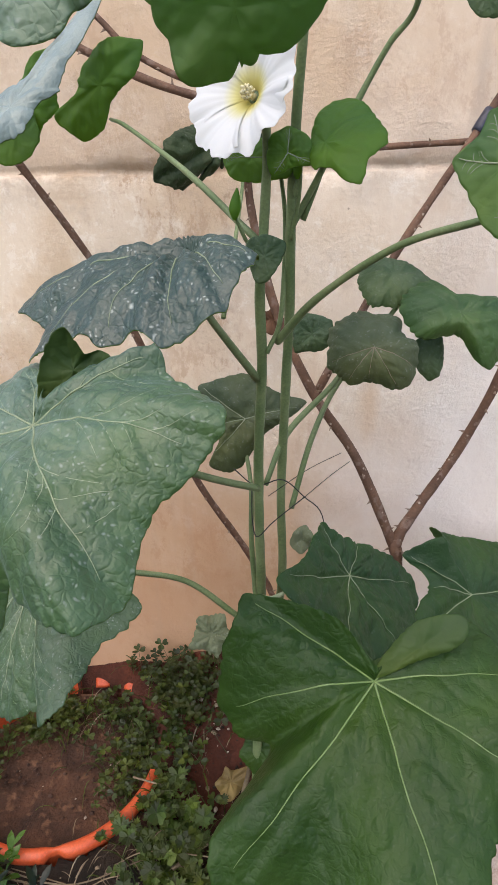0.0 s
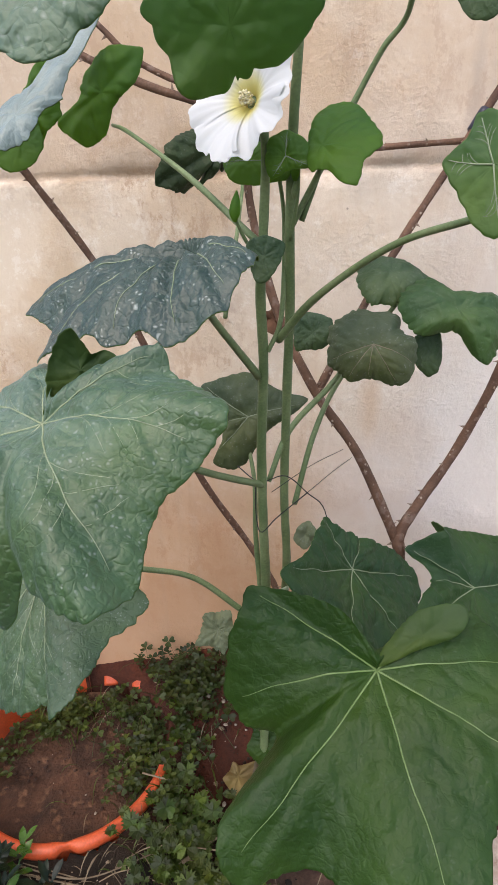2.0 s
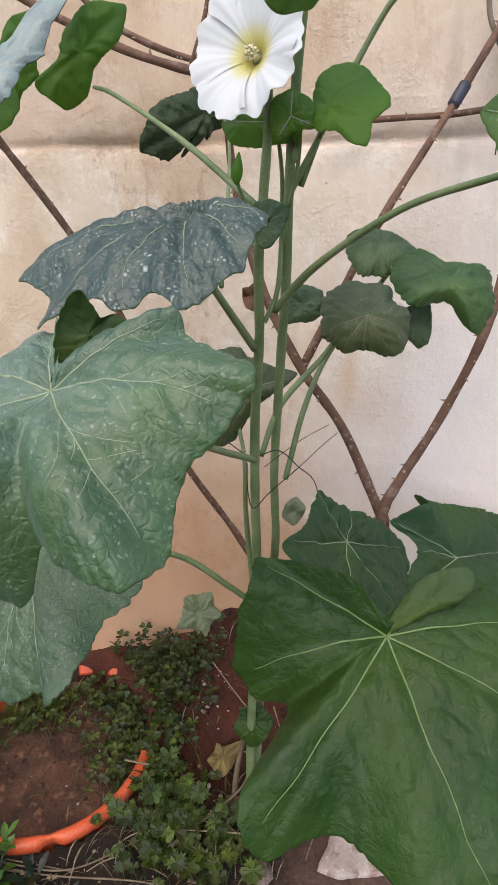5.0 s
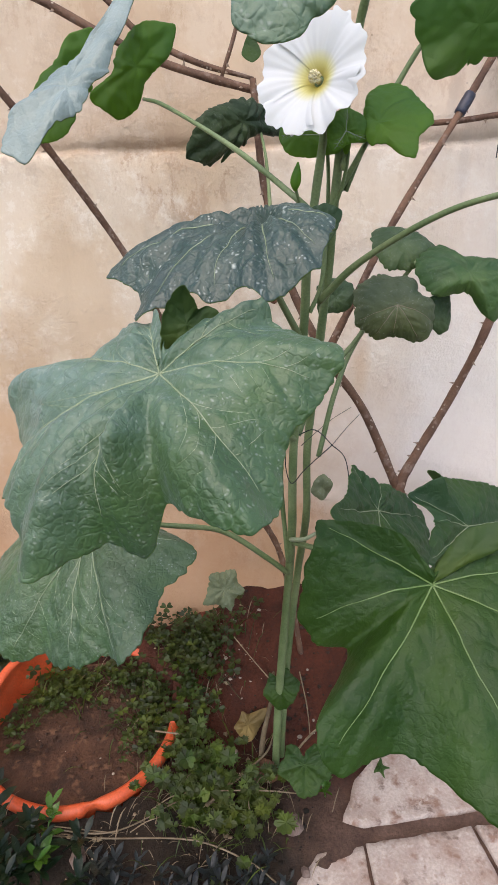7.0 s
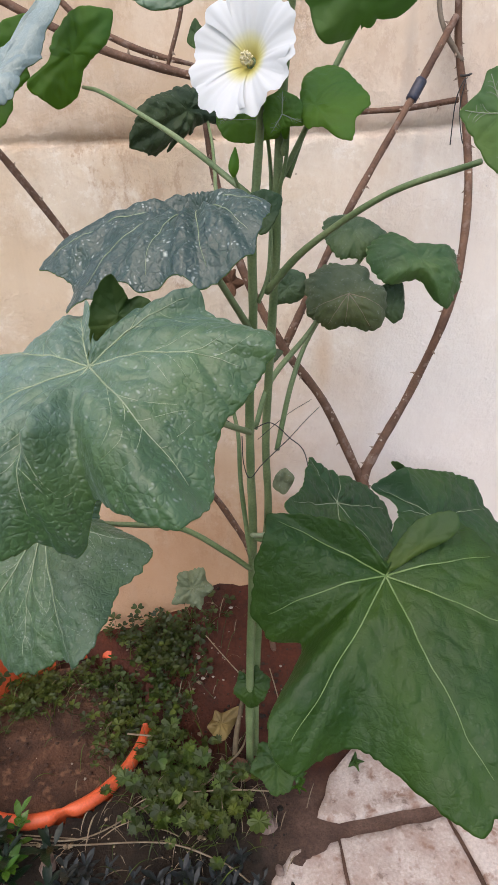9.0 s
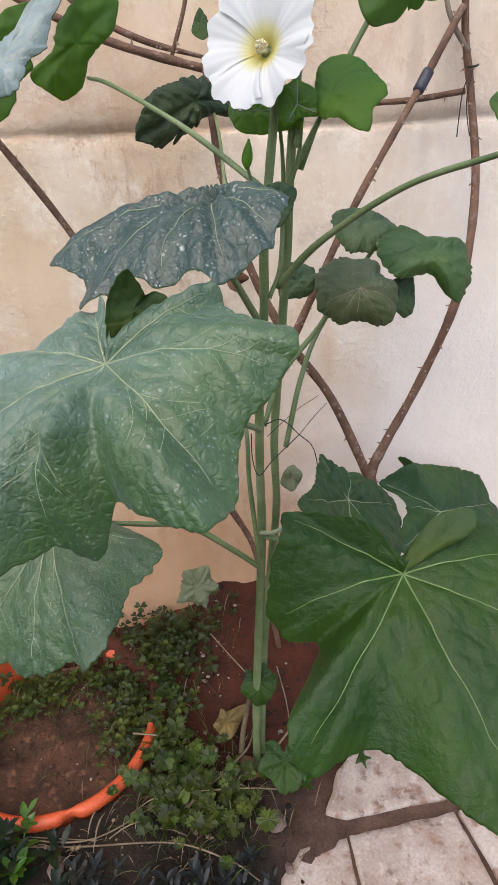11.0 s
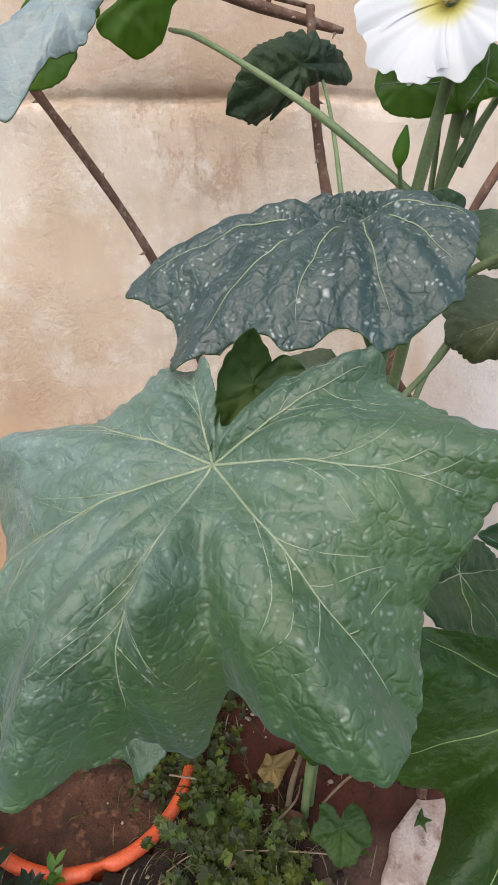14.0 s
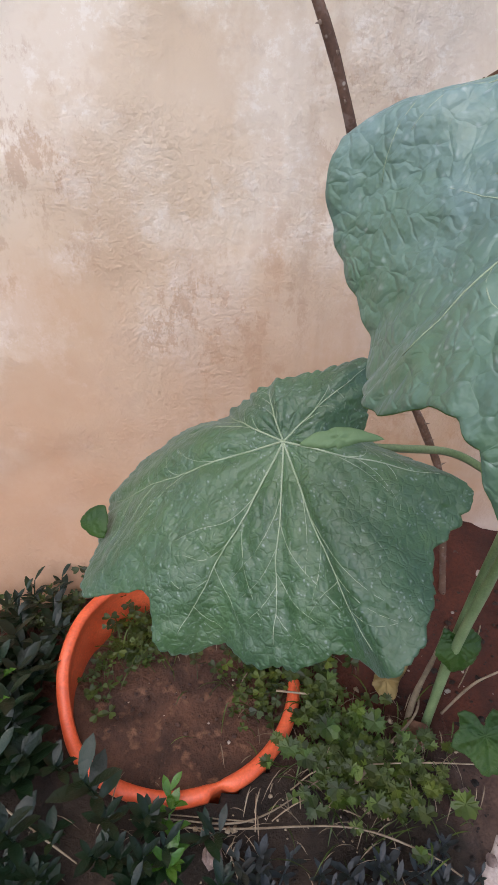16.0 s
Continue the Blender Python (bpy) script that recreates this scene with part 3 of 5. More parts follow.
def build_ground():
    inner_x, inner_y = np.arange(-1.0, 0.9, 0.012), np.arange(0.1, 1.0, 0.012)
    grow = np.geomspace(0.05, 60, 22)
    xs = np.r_[-1.0 - grow[::-1], inner_x, 0.9 + grow]
    ys = np.r_[0.1 - grow[::-1], inner_y, 1.0 + grow]
    v = []
    for y in ys:
        for x in xs:
            near = -1.2 < x < 1.1 and 0 < y < 1.1
            z = soil_height(x, y)
            if near:
                z += 0.012 * noise.noise(Vector((x * 14, y * 14, 0))) + 0.006 * noise.noise(Vector((x * 45, y * 45, 3)))
                if x > 0.0 and y < 0.68:
                    z *= 0.3
                    z += 0.004 * min(1, x / 0.06)
            v.append((x, y, z))
    nx = len(xs)
    f = [(j * nx + i, j * nx + i + 1, (j + 1) * nx + i + 1, (j + 1) * nx + i) for j in range(len(ys) - 1) for i in range(nx - 1)]
    ob = mesh_object("ground", v, f, GROUND)
    tagged(ob, "reddish brown garden soil, damp and crumbly, heaped against the wall", "ground", kind="structure")


def build_wall():
    """A plastered wall with a rough horizontal groove where the upper coat ends over the lower one."""
    prof = [(0.885, -0.3)] + [(0.885, z) for z in np.linspace(-0.05, 0.895, 40)] + [(0.8852, 0.908), (0.8865, 0.9135), (0.888, 0.9165), (0.8915, 0.918), (0.8915, 0.9235), (0.889, 0.9265), (0.8875, 0.931), (0.8865, 0.938)]
    prof += [(0.886, z) for z in np.linspace(0.96, 1.28, 12)] + [(0.892, 1.295), (0.905, 1.30), (1.06, 1.30), (1.075, 1.292), (1.08, 1.28), (1.08, -0.3)]
    xs = np.r_[[-7, -4, -2], np.arange(-1.1, 0.9, 0.014), [1.5, 3, 6]]
    v = []
    for x in xs:
        for y, z in prof:
            lip = 1.0 if 0.9 < z < 0.95 else 0.25
            dy = lip * 0.006 * noise.noise(Vector((x * 22, z * 30, 1))) + 0.003 * noise.noise(Vector((x * 5, z * 5, 4)))
            dz = 0.006 * noise.noise(Vector((x * 9, 0, 7))) + 0.003 * noise.noise(Vector((x * 60, 0, 2))) if 0.9 < z < 0.95 else 0
            v.append((x, y + (dy if y < 1 else 0), z + dz))
    k = len(prof)
    f = [(i * k + j, (i + 1) * k + j, (i + 1) * k + (j + 1) % k, i * k + (j + 1) % k) for i in range(len(xs) - 1) for j in range(k)]
    f += [list(range(k)), [(len(xs) - 1) * k + j for j in range(k)][::-1]]
    ob = mesh_object("wall_garden", v, f, PLASTER)
    tagged(ob, "old cream plastered garden wall with stains and a rough groove", "wall", kind="structure")


def slab(parent, corners, top, seed):
    """A worn concrete slab with chipped, rounded edges."""
    c = np.array(corners, float)
    mid = c.mean(0)
    rim = []
    for a, b in zip(c, np.roll(c, -1, 0)):
        for q in np.linspace(0, 1, max(3, int(np.linalg.norm(b - a) / 0.012)), endpoint=False):
            p = a + (b - a) * q
            k = 0.004 * noise.noise(Vector((p[0] * 40, p[1] * 40, seed)))
            rim.append(p + (mid - p) / np.linalg.norm(mid - p) * (0.002 + k))
    rim = np.array(rim)
    rings = [(1.0, top - 0.06), (1.0, top - 0.006), (0.99, top)] + [(q, top) for q in np.linspace(0.93, 0.05, 14)]
    v = []
    for q, z in rings:
        for p in mid + (rim - mid) * q:
            v.append((p[0], p[1], z + (0.004 * noise.noise(Vector((p[0] * 30, p[1] * 30, seed))) if q < 1 else 0)))
    n = len(rim)
    f = [(i * n + j, i * n + (j + 1) % n, (i + 1) * n + (j + 1) % n, (i + 1) * n + j) for i in range(len(rings) - 1) for j in range(n)]
    f += [[(len(rings) - 1) * n + j for j in range(n)]]
    return mesh_object("slab", v, f, CONCRETE, parent, (mid[0], mid[1], top))


build_ground()
build_wall()
paving = thing("pavement", (0.2, 0.5, 0.0), "broken pale concrete paving with soil-filled joints", "pavement", kind="structure")
slab(paving, [(0.068, 0.578), (0.099, 0.57), (0.262, 0.598), (0.7, 0.66), (0.7, 0.86), (0.24, 0.8), (0.14, 0.695), (0.095, 0.645)], 0.012, 1)
slab(paving, [(0.0, 0.50), (0.03, 0.535), (0.0985, 0.55), (0.1025, 0.485), (0.102, 0.1), (-0.1, 0.1)], 0.008, 2)
slab(paving, [(0.1, 0.551), (0.259, 0.578), (0.281, 0.484), (0.34, 0.1), (0.104, 0.1), (0.105, 0.485)], 0.012, 3)
slab(paving, [(0.265, 0.579), (0.7, 0.64), (0.7, 0.1), (0.346, 0.1), (0.287, 0.484)], 0.01, 4)


# ---- the sunken pot ----
def build_pot():
    pot = thing("plant_pot", (-0.35, 0.71, 0.0), "cracked orange plastic pot sunk in the ground, soil-filled", "pot")
    cx, cy, r0 = -0.35, 0.71, 0.153

    def rim_z(a):
        k = math.cos(a) * -0.66 + math.sin(a) * 0.75
        k = min(1, max(0, (k - 0.1) / 0.9))
        return 0.05 + 0.058 * k * k * (3 - 2 * k)

    prof = [(-0.006, -0.10), (-0.004, -0.02), (-0.004, 0.0), (-0.0075, 0.0045), (-0.006, 0.009), (-0.001, 0.0115), (0.0055, 0.0105), (0.0095, 0.006), (0.010, 0.0), (0.0085, -0.006), (0.004, -0.010), (0.0, -0.011), (-0.001, -0.02), (-0.003, -0.10)]
    v, f = [], []
    n = 150
    for i in range(n):
        a = 2 * math.pi * i / n
        deg = math.degrees(a)
        wob = 0.003 * noise.noise(Vector((math.cos(a) * 2, math.sin(a) * 2, 5)))
        chip = max(0.0, 1 - abs(deg - 291) / 5.0)
        for dr, dz in prof:
            out = dr if dr < 0 else dr * (1 - 0.95 * min(1, chip * 2))
            if dz < 0 and dz > -0.05:
                dz = dz * (1 - 0.9 * min(1, chip * 2))
            r = r0 + wob + out
            v.append((cx + r * math.cos(a), cy + r * math.sin(a), rim_z(a) + dz - 0.004 * chip))
    k = len(prof)
    for i in range(n):
        if i / n * 360 < 104:
            if i in (0, 43):
                f.append([i * k + j for j in range(k)] if i else [j for j in range(k)][::-1])
            continue
        for j in range(k - 1):
            f.append((i * k + j, i * k + j + 1, ((i + 1) % n) * k + j + 1, ((i + 1) % n) * k + j))
    mesh_object("rim", v, f, PLASTIC, pot, (cx, cy, 0.05), "rolled orange plastic rim with a chipped gap")
    v, f = [(cx, cy, 0.026)], []
    for i in range(1, 15):
        for j in range(72):
            a, r = 2 * math.pi * j / 72, (r0 - 0.004) * i / 14
            x, y = cx + r * math.cos(a), cy + r * math.sin(a)
            v.append((x, y, 0.024 + 0.012 * (i / 14) ** 4 + 0.007 * noise.noise(Vector((x * 30, y * 30, 8)))))
    f = [(0, 1 + j, 1 + (j + 1) % 72) for j in range(72)]
    f += [(1 + i * 72 + j, 1 + (i + 1) * 72 + j, 1 + (i + 1) * 72 + (j + 1) % 72, 1 + i * 72 + (j + 1) % 72) for i in range(13) for j in range(72)]
    mesh_object("soil", v, f, POT_SOIL, pot, (cx, cy, 0.026), "packed bare brown soil")
    return pot


build_pot()

# ---- the hollyhock ----
plant = thing("hollyhock", (-0.026, 0.654, 0.03), "tall hollyhock with big lobed green leaves and a white flower", "plant")


def stalk_part(name, rows, mat=STEM, sides=10, knobs=0.12, parent=None, label="", seed=0):
    v, f = tube(rows, sides, 0.006, knobs, seed)
    return mesh_object(name, v, f, mat, parent or plant, rows[0][:3], label)


stalk_part("stem", [(-0.028, 0.655, -0.02, 0.0063), (-0.026, 0.652, 0.08, 0.0060), (-0.022, 0.645, 0.2, 0.0058), (-0.014, 0.625, 0.36, 0.0056), (-0.008, 0.605, 0.497, 0.0051), (-0.008, 0.598, 0.58, 0.0049), (-0.006, 0.585, 0.671, 0.0048), (0.0, 0.57, 0.757, 0.0045), (0.001, 0.555, 0.821, 0.0041), (0.006, 0.545, 0.871, 0.0038), (0.011, 0.527, 0.925, 0.0033), (0.008, 0.515, 0.945, 0.0030)], label="thick pale green flowering stem")
stalk_part("stem", [(-0.02, 0.67, -0.02, 0.0052), (-0.012, 0.668, 0.2, 0.0052), (0.002, 0.655, 0.4, 0.0051), (0.011, 0.64, 0.503, 0.0048), (0.01, 0.632, 0.6, 0.0047), (0.017, 0.60, 0.723, 0.0045), (0.022, 0.58, 0.803, 0.0042), (0.024, 0.563, 0.870, 0.0040), (0.029, 0.545, 0.943, 0.0038), (0.034, 0.53, 0.986, 0.0033), (0.037, 0.51, 1.014, 0.0030), (0.04, 0.49, 1.10, 0.0023)], label="thick pale green stem", seed=3)

leaf(plant, (-0.104, 0.377, 0.773), (-0.25, -0.54, 0.81), [(0, 11.2, -2.6), (12, 10.8, -4.4), (24, 8.7, -2.0), (36, 10.6, -0.9), (48, 12.9, -1.2), (60, 11.6, -2.6), (72, 9.9, -2.1), (84, 9.8, -1.6), (96, 10.7, -1.7), (108, 11.9, -0.8), (120, 10.2, -1.6), (132, 8.3, -1.3), (144, 8.4, 0.2), (152, 6.2, 0.0), (164, 4.0, 0.2), (178, 1.6, 0.5), (190, 2.2, 0.7), (204, 4.8, 0.5), (216, 5.8, -0.8), (228, 7.0, -1.3), (240, 6.5, -1.0), (252, 6.8, -1.0), (264, 9.0, -1.9), (276, 13.2, -1.5), (288, 13.5, -4.0), (300, 12.9, -4.7), (312, 14.1, -4.0), (324, 12.9, -1.4), (336, 14.0, -3.0), (348, 15.2, -1.6)], COOL, UNDER, "large dusty green hollyhock leaf with a folded lobe and painted sky sheen", seed=1, dome=1.8, funnel=1.0, lean=40, power=3.2, fine=2.9, blister=0.5, pucker=0.7, groove=1.8, teeth=1.0, folds=((9, 17, 0.6, 1.5), (344, 13, 0.58, 0.8)), ribs=(357, 57, 103, 138, 217, 263, 307), stalk=[(-0.104, 0.378, 0.770, 0.0025), (-0.08, 0.42, 0.745, 0.003), (-0.04, 0.51, 0.68, 0.0032), (-0.007, 0.59, 0.63, 0.0035)])
leaf(plant, (-0.086, 0.399, 0.800), (0.4, -0.85, 0.3), [(33, 1.2, 0.0), (70, 1.6, 0.2), (98, 2.5, 0.0), (124, 1.9, -0.5), (139, 1.1, 0.0), (159, 1.4, 0.5), (184, 2.4, 0.9), (206, 2.2, 0.6), (230, 1.9, 0.3), (270, 1.9, 0.1), (304, 2.7, 0.0), (318, 3.8, 0.0), (330, 2.6, 0.0), (350, 1.4, 0.0)], OLIVE, DEEP, "dark upright curled lobe beside the hub", seed=41, fine=1.0, veins=False, dome=-0.5, pucker=1.4, name="leaf_lobe")
leaf(plant, (0.132, 0.425, 0.600), (-0.1, -0.66, 0.7), [(53, 0.8, 0.0), (90, 1.7, 0.2), (104, 2.6, 0.3), (119, 3.4, 0.4), (137, 3.7, 0.4), (170, 2.1, 0.6), (215, 1.5, 0.4), (265, 1.8, 0.2), (300, 3.2, 0.0), (312, 4.3, -0.4), (322, 2.3, 0.0), (0, 0.9, 0.0)], OLIVE, UNDER, "paler olive green overlapping lobe", seed=42, fine=0.9, veins=False, dome=0.4, pucker=0.8, name="leaf_lobe")
leaf(plant, (-0.203, 0.507, 0.585), (-0.20, -0.76, 0.61), [(86, 1.3, -0.0), (95, 2.7, -0.0), (104, 2.0, -0.0), (159, 0.7, 0.0), (265, 1.4, 0.0), (288, 2.3, -0.0), (338, 0.7, 0.0)], PALEFLAP, UNDER, "narrow pale folded lobe", seed=43, fine=0.5, veins=False, dome=0.2, pucker=0.8, name="leaf_lobe")
leaf(plant, (-0.384, 0.586, 0.453), (-0.39, -0.63, 0.67), [(58, 1.6, -0.0), (101, 1.4, 0.0), (161, 1.6, -0.0), (219, 1.2, -0.0), (290, 1.3, -0.0), (353, 1.0, -0.0)], DEEP, UNDER, "small dark lobe at the leaf edge", seed=44, fine=0.5, veins=False, dome=0.2, name="leaf_lobe")
leaf(plant, (0.101, 0.412, 0.577), (0.06, -0.54, 0.84), [(0, 16.4, -0.8), (8, 18.2, -0.6), (18, 16.6, 0.0), (28, 12.4, 0.2), (43, 10.7, 0.2), (64, 12.4, 0.2), (91, 10.2, 0.2), (121, 8.6, -0.6), (140, 4.7, -0.6), (165, 1.6, 0.0), (185, 1.2, 0.6), (205, 2.2, 1.6), (216, 4.2, 2.6), (228, 6.4, 3.0), (240, 10.3, 2.9), (252, 10.4, 3.0), (264, 10.8, 0.8), (276, 11.2, -2.4), (288, 10.2, -4.2), (300, 8.4, -3.2), (312, 15.0, -1.0), (324, 16.0, -2.6), (336, 12.8, -3.2), (348, 13.4, -2.4)], DEEP, UNDER, "large deep green hollyhock leaf with pale veins", seed=2, dome=0.8, funnel=1.0, side=False, power=2.2, fine=2.4, blister=0.9, pucker=0.5, rib_mat=DEEPVEIN, ribs=(11, 56, 97, 136, 238, 276, 323), stalk=[(0.101, 0.413, 0.574, 0.0025), (0.09, 0.46, 0.555, 0.003), (0.04, 0.55, 0.51, 0.0032), (-0.006, 0.604, 0.488, 0.0035)])
leaf(plant, (0.080, 0.566, 0.553), (0.76, -0.27, 0.59), [(25, 9.8, 0.8), (50, 11.8, 0.8), (72, 8.1, 0.8), (156, 3.8, 0.8), (172, 5.6, 0.8), (188, 5.9, 0.8), (226, 7.1, 0.8), (239, 10.9, 0.8), (253, 9.9, 0.8), (291, 8.0, 0.8), (344, 8.6, 0.8)], BLUEGREEN, UNDER, "dark green hollyhock leaf with pale radiating veins", seed=3, dome=0.6, fine=1.3, blister=1.0, side=False, ribs=(0, 50, 110, 175, 240, 295))
leaf(plant, (0.225, 0.685, 0.456), (0.59, -0.33, 0.74), [(3, 11.9, 0.6), (41, 14.6, 0.6), (65, 15.5, 0.6), (81, 15.3, 0.6), (164, 8.7, -0.2), (183, 7.6, 2.4), (202, 9.0, -1.2), (226, 6.4, 0.4), (245, 9.7, 0.6), (258, 13.9, 1.0), (276, 11.2, 0.6), (306, 10.2, 0.6)], BLUEGREEN, UNDER, "green hollyhock leaf with a white-edged gap", seed=4, dome=0.6, fine=1.3, blister=1.0, side=False)
leaf(plant, (-0.231, 0.559, 0.548), (-0.39, -0.63, 0.67), [(0, 15.0, -1.7), (12, 15.4, -1.5), (24, 15.0, -0.8), (36, 14.6, -1.2), (48, 16.5, 1.4), (60, 14.8, 0.6), (72, 12.2, -1.3), (84, 12.4, -2.8), (96, 12.0, -3.0), (108, 6.5, -3.0), (120, 5.0, -2.8), (132, 5.6, -2.6), (144, 7.3, -2.2), (156, 8.4, -1.9), (168, 6.7, -1.6), (180, 5.6, -0.8), (192, 5.0, -0.3), (204, 4.8, -0.3), (216, 4.8, -0.6), (228, 5.0, -1.2), (240, 5.3, -2.0), (252, 6.2, -3.0), (264, 7.4, -4.2), (276, 11.0, -5.0), (288, 15.0, -5.8), (300, 18.6, -5.4), (312, 19.0, -3.6), (324, 20.0, -0.5), (336, 14.6, 0.8), (348, 17.4, -0.3)], LOWER, UNDER, "dusty green hollyhock leaf with painted sky sheen, hanging over the sunken pot", seed=5, dome=0.9, funnel=0.8, power=2.0, fine=2.7, blister=0.85, pucker=0.5, groove=2.2, teeth=1.1, ribs=(354, 21, 42, 93, 150, 222, 266, 302), stalk=[(-0.23, 0.56, 0.546, 0.0025), (-0.145, 0.58, 0.527, 0.003), (-0.089, 0.6, 0.506, 0.0032), (-0.039, 0.6, 0.47, 0.0035), (-0.012, 0.608, 0.44, 0.0035)])
leaf(plant, (-0.036, 0.489, 0.853), (-0.15, -0.20, 0.97), [(9, 9.5, -1.7), (20, 8.4, -1.6), (35, 9.0, -1.6), (48, 8.5, -2.0), (62, 8.1, -0.9), (77, 7.0, 0.2), (93, 6.2, 0.3), (108, 4.6, 0.3), (124, 2.8, 0.0), (150, 1.8, -0.2), (198, 1.5, -0.4), (259, 2.4, -0.6), (284, 4.0, -0.8), (292, 5.1, -1.0), (299, 7.0, -0.8), (307, 9.7, -0.3), (318, 12.5, -0.9), (331, 10.6, -2.0), (345, 12.2, -2.6), (358, 9.9, -1.5)], SPECKLED, UNDER, "drooping dark leaf speckled with white mildew", seed=6, dome=1.5, funnel=1.0, drape=0.3, pleats=14, power=2.2, pucker=1.0, groove=2.0, fine=2.4, blister=0.95, ribs=(10, 36, 62, 88, 318, 345), side=False, stalk=[(-0.036, 0.49, 0.851, 0.002), (-0.036, 0.51, 0.82, 0.003), (-0.004, 0.57, 0.746, 0.0035)])
leaf(plant, (0.094, 0.612, 0.763), (0.0, -0.86, 0.51), [(11, 2.8, -0.4), (25, 3.6, -0.4), (40, 4.2, -0.5), (64, 4.2, -0.4), (100, 3.9, 0.0), (121, 3.2, -0.2), (145, 3.9, -0.8), (191, 3.9, -1.2), (226, 4.5, -1.4), (247, 4.5, -0.8), (285, 4.0, -0.4), (310, 3.9, -0.3), (330, 3.6, -0.4), (342, 3.1, -0.5)], DUSTY, UNDER, "dull dark green drooping hollyhock leaf", teeth=2.2, blister=0.8, seed=7, side=False, rib_mat=RUSTY, ribs=(350, 30, 70, 290, 320), dome=1.3, pucker=1.1, stalk=[(0.09, 0.64, 0.787, 0.002), (0.064, 0.64, 0.729, 0.0026), (0.018, 0.62, 0.678, 0.003), (-0.002, 0.6, 0.629, 0.003)])
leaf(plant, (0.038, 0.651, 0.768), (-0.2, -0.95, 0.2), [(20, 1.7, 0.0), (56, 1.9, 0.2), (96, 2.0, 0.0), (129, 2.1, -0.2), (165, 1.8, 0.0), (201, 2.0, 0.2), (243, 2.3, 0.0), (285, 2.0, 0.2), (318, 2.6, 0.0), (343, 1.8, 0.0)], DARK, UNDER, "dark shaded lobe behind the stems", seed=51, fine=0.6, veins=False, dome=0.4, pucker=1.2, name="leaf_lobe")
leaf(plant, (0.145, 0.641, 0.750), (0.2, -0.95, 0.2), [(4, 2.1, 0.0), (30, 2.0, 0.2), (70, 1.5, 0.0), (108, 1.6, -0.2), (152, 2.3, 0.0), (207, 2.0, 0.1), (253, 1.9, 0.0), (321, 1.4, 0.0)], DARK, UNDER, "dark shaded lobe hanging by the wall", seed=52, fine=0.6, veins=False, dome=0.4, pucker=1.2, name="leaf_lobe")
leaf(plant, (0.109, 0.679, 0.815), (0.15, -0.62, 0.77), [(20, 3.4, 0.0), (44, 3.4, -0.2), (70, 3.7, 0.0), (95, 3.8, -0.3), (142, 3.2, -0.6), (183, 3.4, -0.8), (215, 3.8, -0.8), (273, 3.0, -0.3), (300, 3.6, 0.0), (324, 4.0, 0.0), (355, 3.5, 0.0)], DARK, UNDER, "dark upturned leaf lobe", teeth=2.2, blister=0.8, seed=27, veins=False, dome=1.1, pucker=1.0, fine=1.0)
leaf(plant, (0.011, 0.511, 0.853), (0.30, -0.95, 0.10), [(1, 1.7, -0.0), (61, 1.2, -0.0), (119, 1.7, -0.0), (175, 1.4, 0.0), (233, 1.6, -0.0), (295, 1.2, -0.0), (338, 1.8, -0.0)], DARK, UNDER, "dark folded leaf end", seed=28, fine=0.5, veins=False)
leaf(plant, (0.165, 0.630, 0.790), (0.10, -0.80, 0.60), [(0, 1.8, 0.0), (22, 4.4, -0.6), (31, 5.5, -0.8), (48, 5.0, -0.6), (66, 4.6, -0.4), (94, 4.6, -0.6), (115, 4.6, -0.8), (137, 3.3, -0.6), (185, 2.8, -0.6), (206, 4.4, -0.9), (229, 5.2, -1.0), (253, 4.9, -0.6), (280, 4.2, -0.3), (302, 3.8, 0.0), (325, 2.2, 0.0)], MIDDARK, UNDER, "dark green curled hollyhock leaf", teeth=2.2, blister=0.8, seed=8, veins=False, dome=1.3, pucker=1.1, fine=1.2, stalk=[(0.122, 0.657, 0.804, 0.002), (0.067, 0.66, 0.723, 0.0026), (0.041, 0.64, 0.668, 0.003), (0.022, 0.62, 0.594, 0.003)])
leaf(plant, (0.051, 0.521, 0.921), (-0.19, -0.69, 0.70), [(24, 2.1, -0.0), (33, 3.6, -0.0), (44, 4.3, 0.0), (66, 3.4, 0.0), (93, 4.0, 0.0), (139, 3.7, 0.0), (163, 4.2, -0.0), (181, 4.3, -0.0), (201, 3.4, -0.0), (265, 1.2, -0.0), (348, 1.9, -0.0)], FRESH, UNDER, "small rounded mid-green leaf", seed=9, fine=0.8, veins=False, pucker=1.3, dome=0.4, stalk=[(0.051, 0.521, 0.92, 0.0014), (0.046, 0.56, 0.907, 0.002), (0.033, 0.565, 0.874, 0.0025)])
leaf(plant, (0.026, 0.519, 0.917), (0.00, -0.98, 0.20), [(27, 0.9, 0.0), (67, 1.8, -0.0), (125, 1.6, 0.0), (179, 1.7, 0.0), (231, 1.6, 0.0), (298, 1.5, 0.0), (328, 1.6, 0.0)], FRESH, UNDER, "young fresh green leaf", seed=10, fine=0.6, dome=0.25, pucker=1.4)
leaf(plant, (-0.003, 0.550, 0.916), (0.00, -0.91, 0.41), [(13, 1.7, 0.0), (61, 3.0, 0.0), (88, 3.1, 0.0), (133, 2.2, 0.0), (226, 1.8, 0.0), (268, 2.2, 0.0), (312, 2.0, 0.0)], FRESH, UNDER, "small green leaf behind the flower stem", seed=11, fine=0.6, dome=0.25, pucker=1.4)
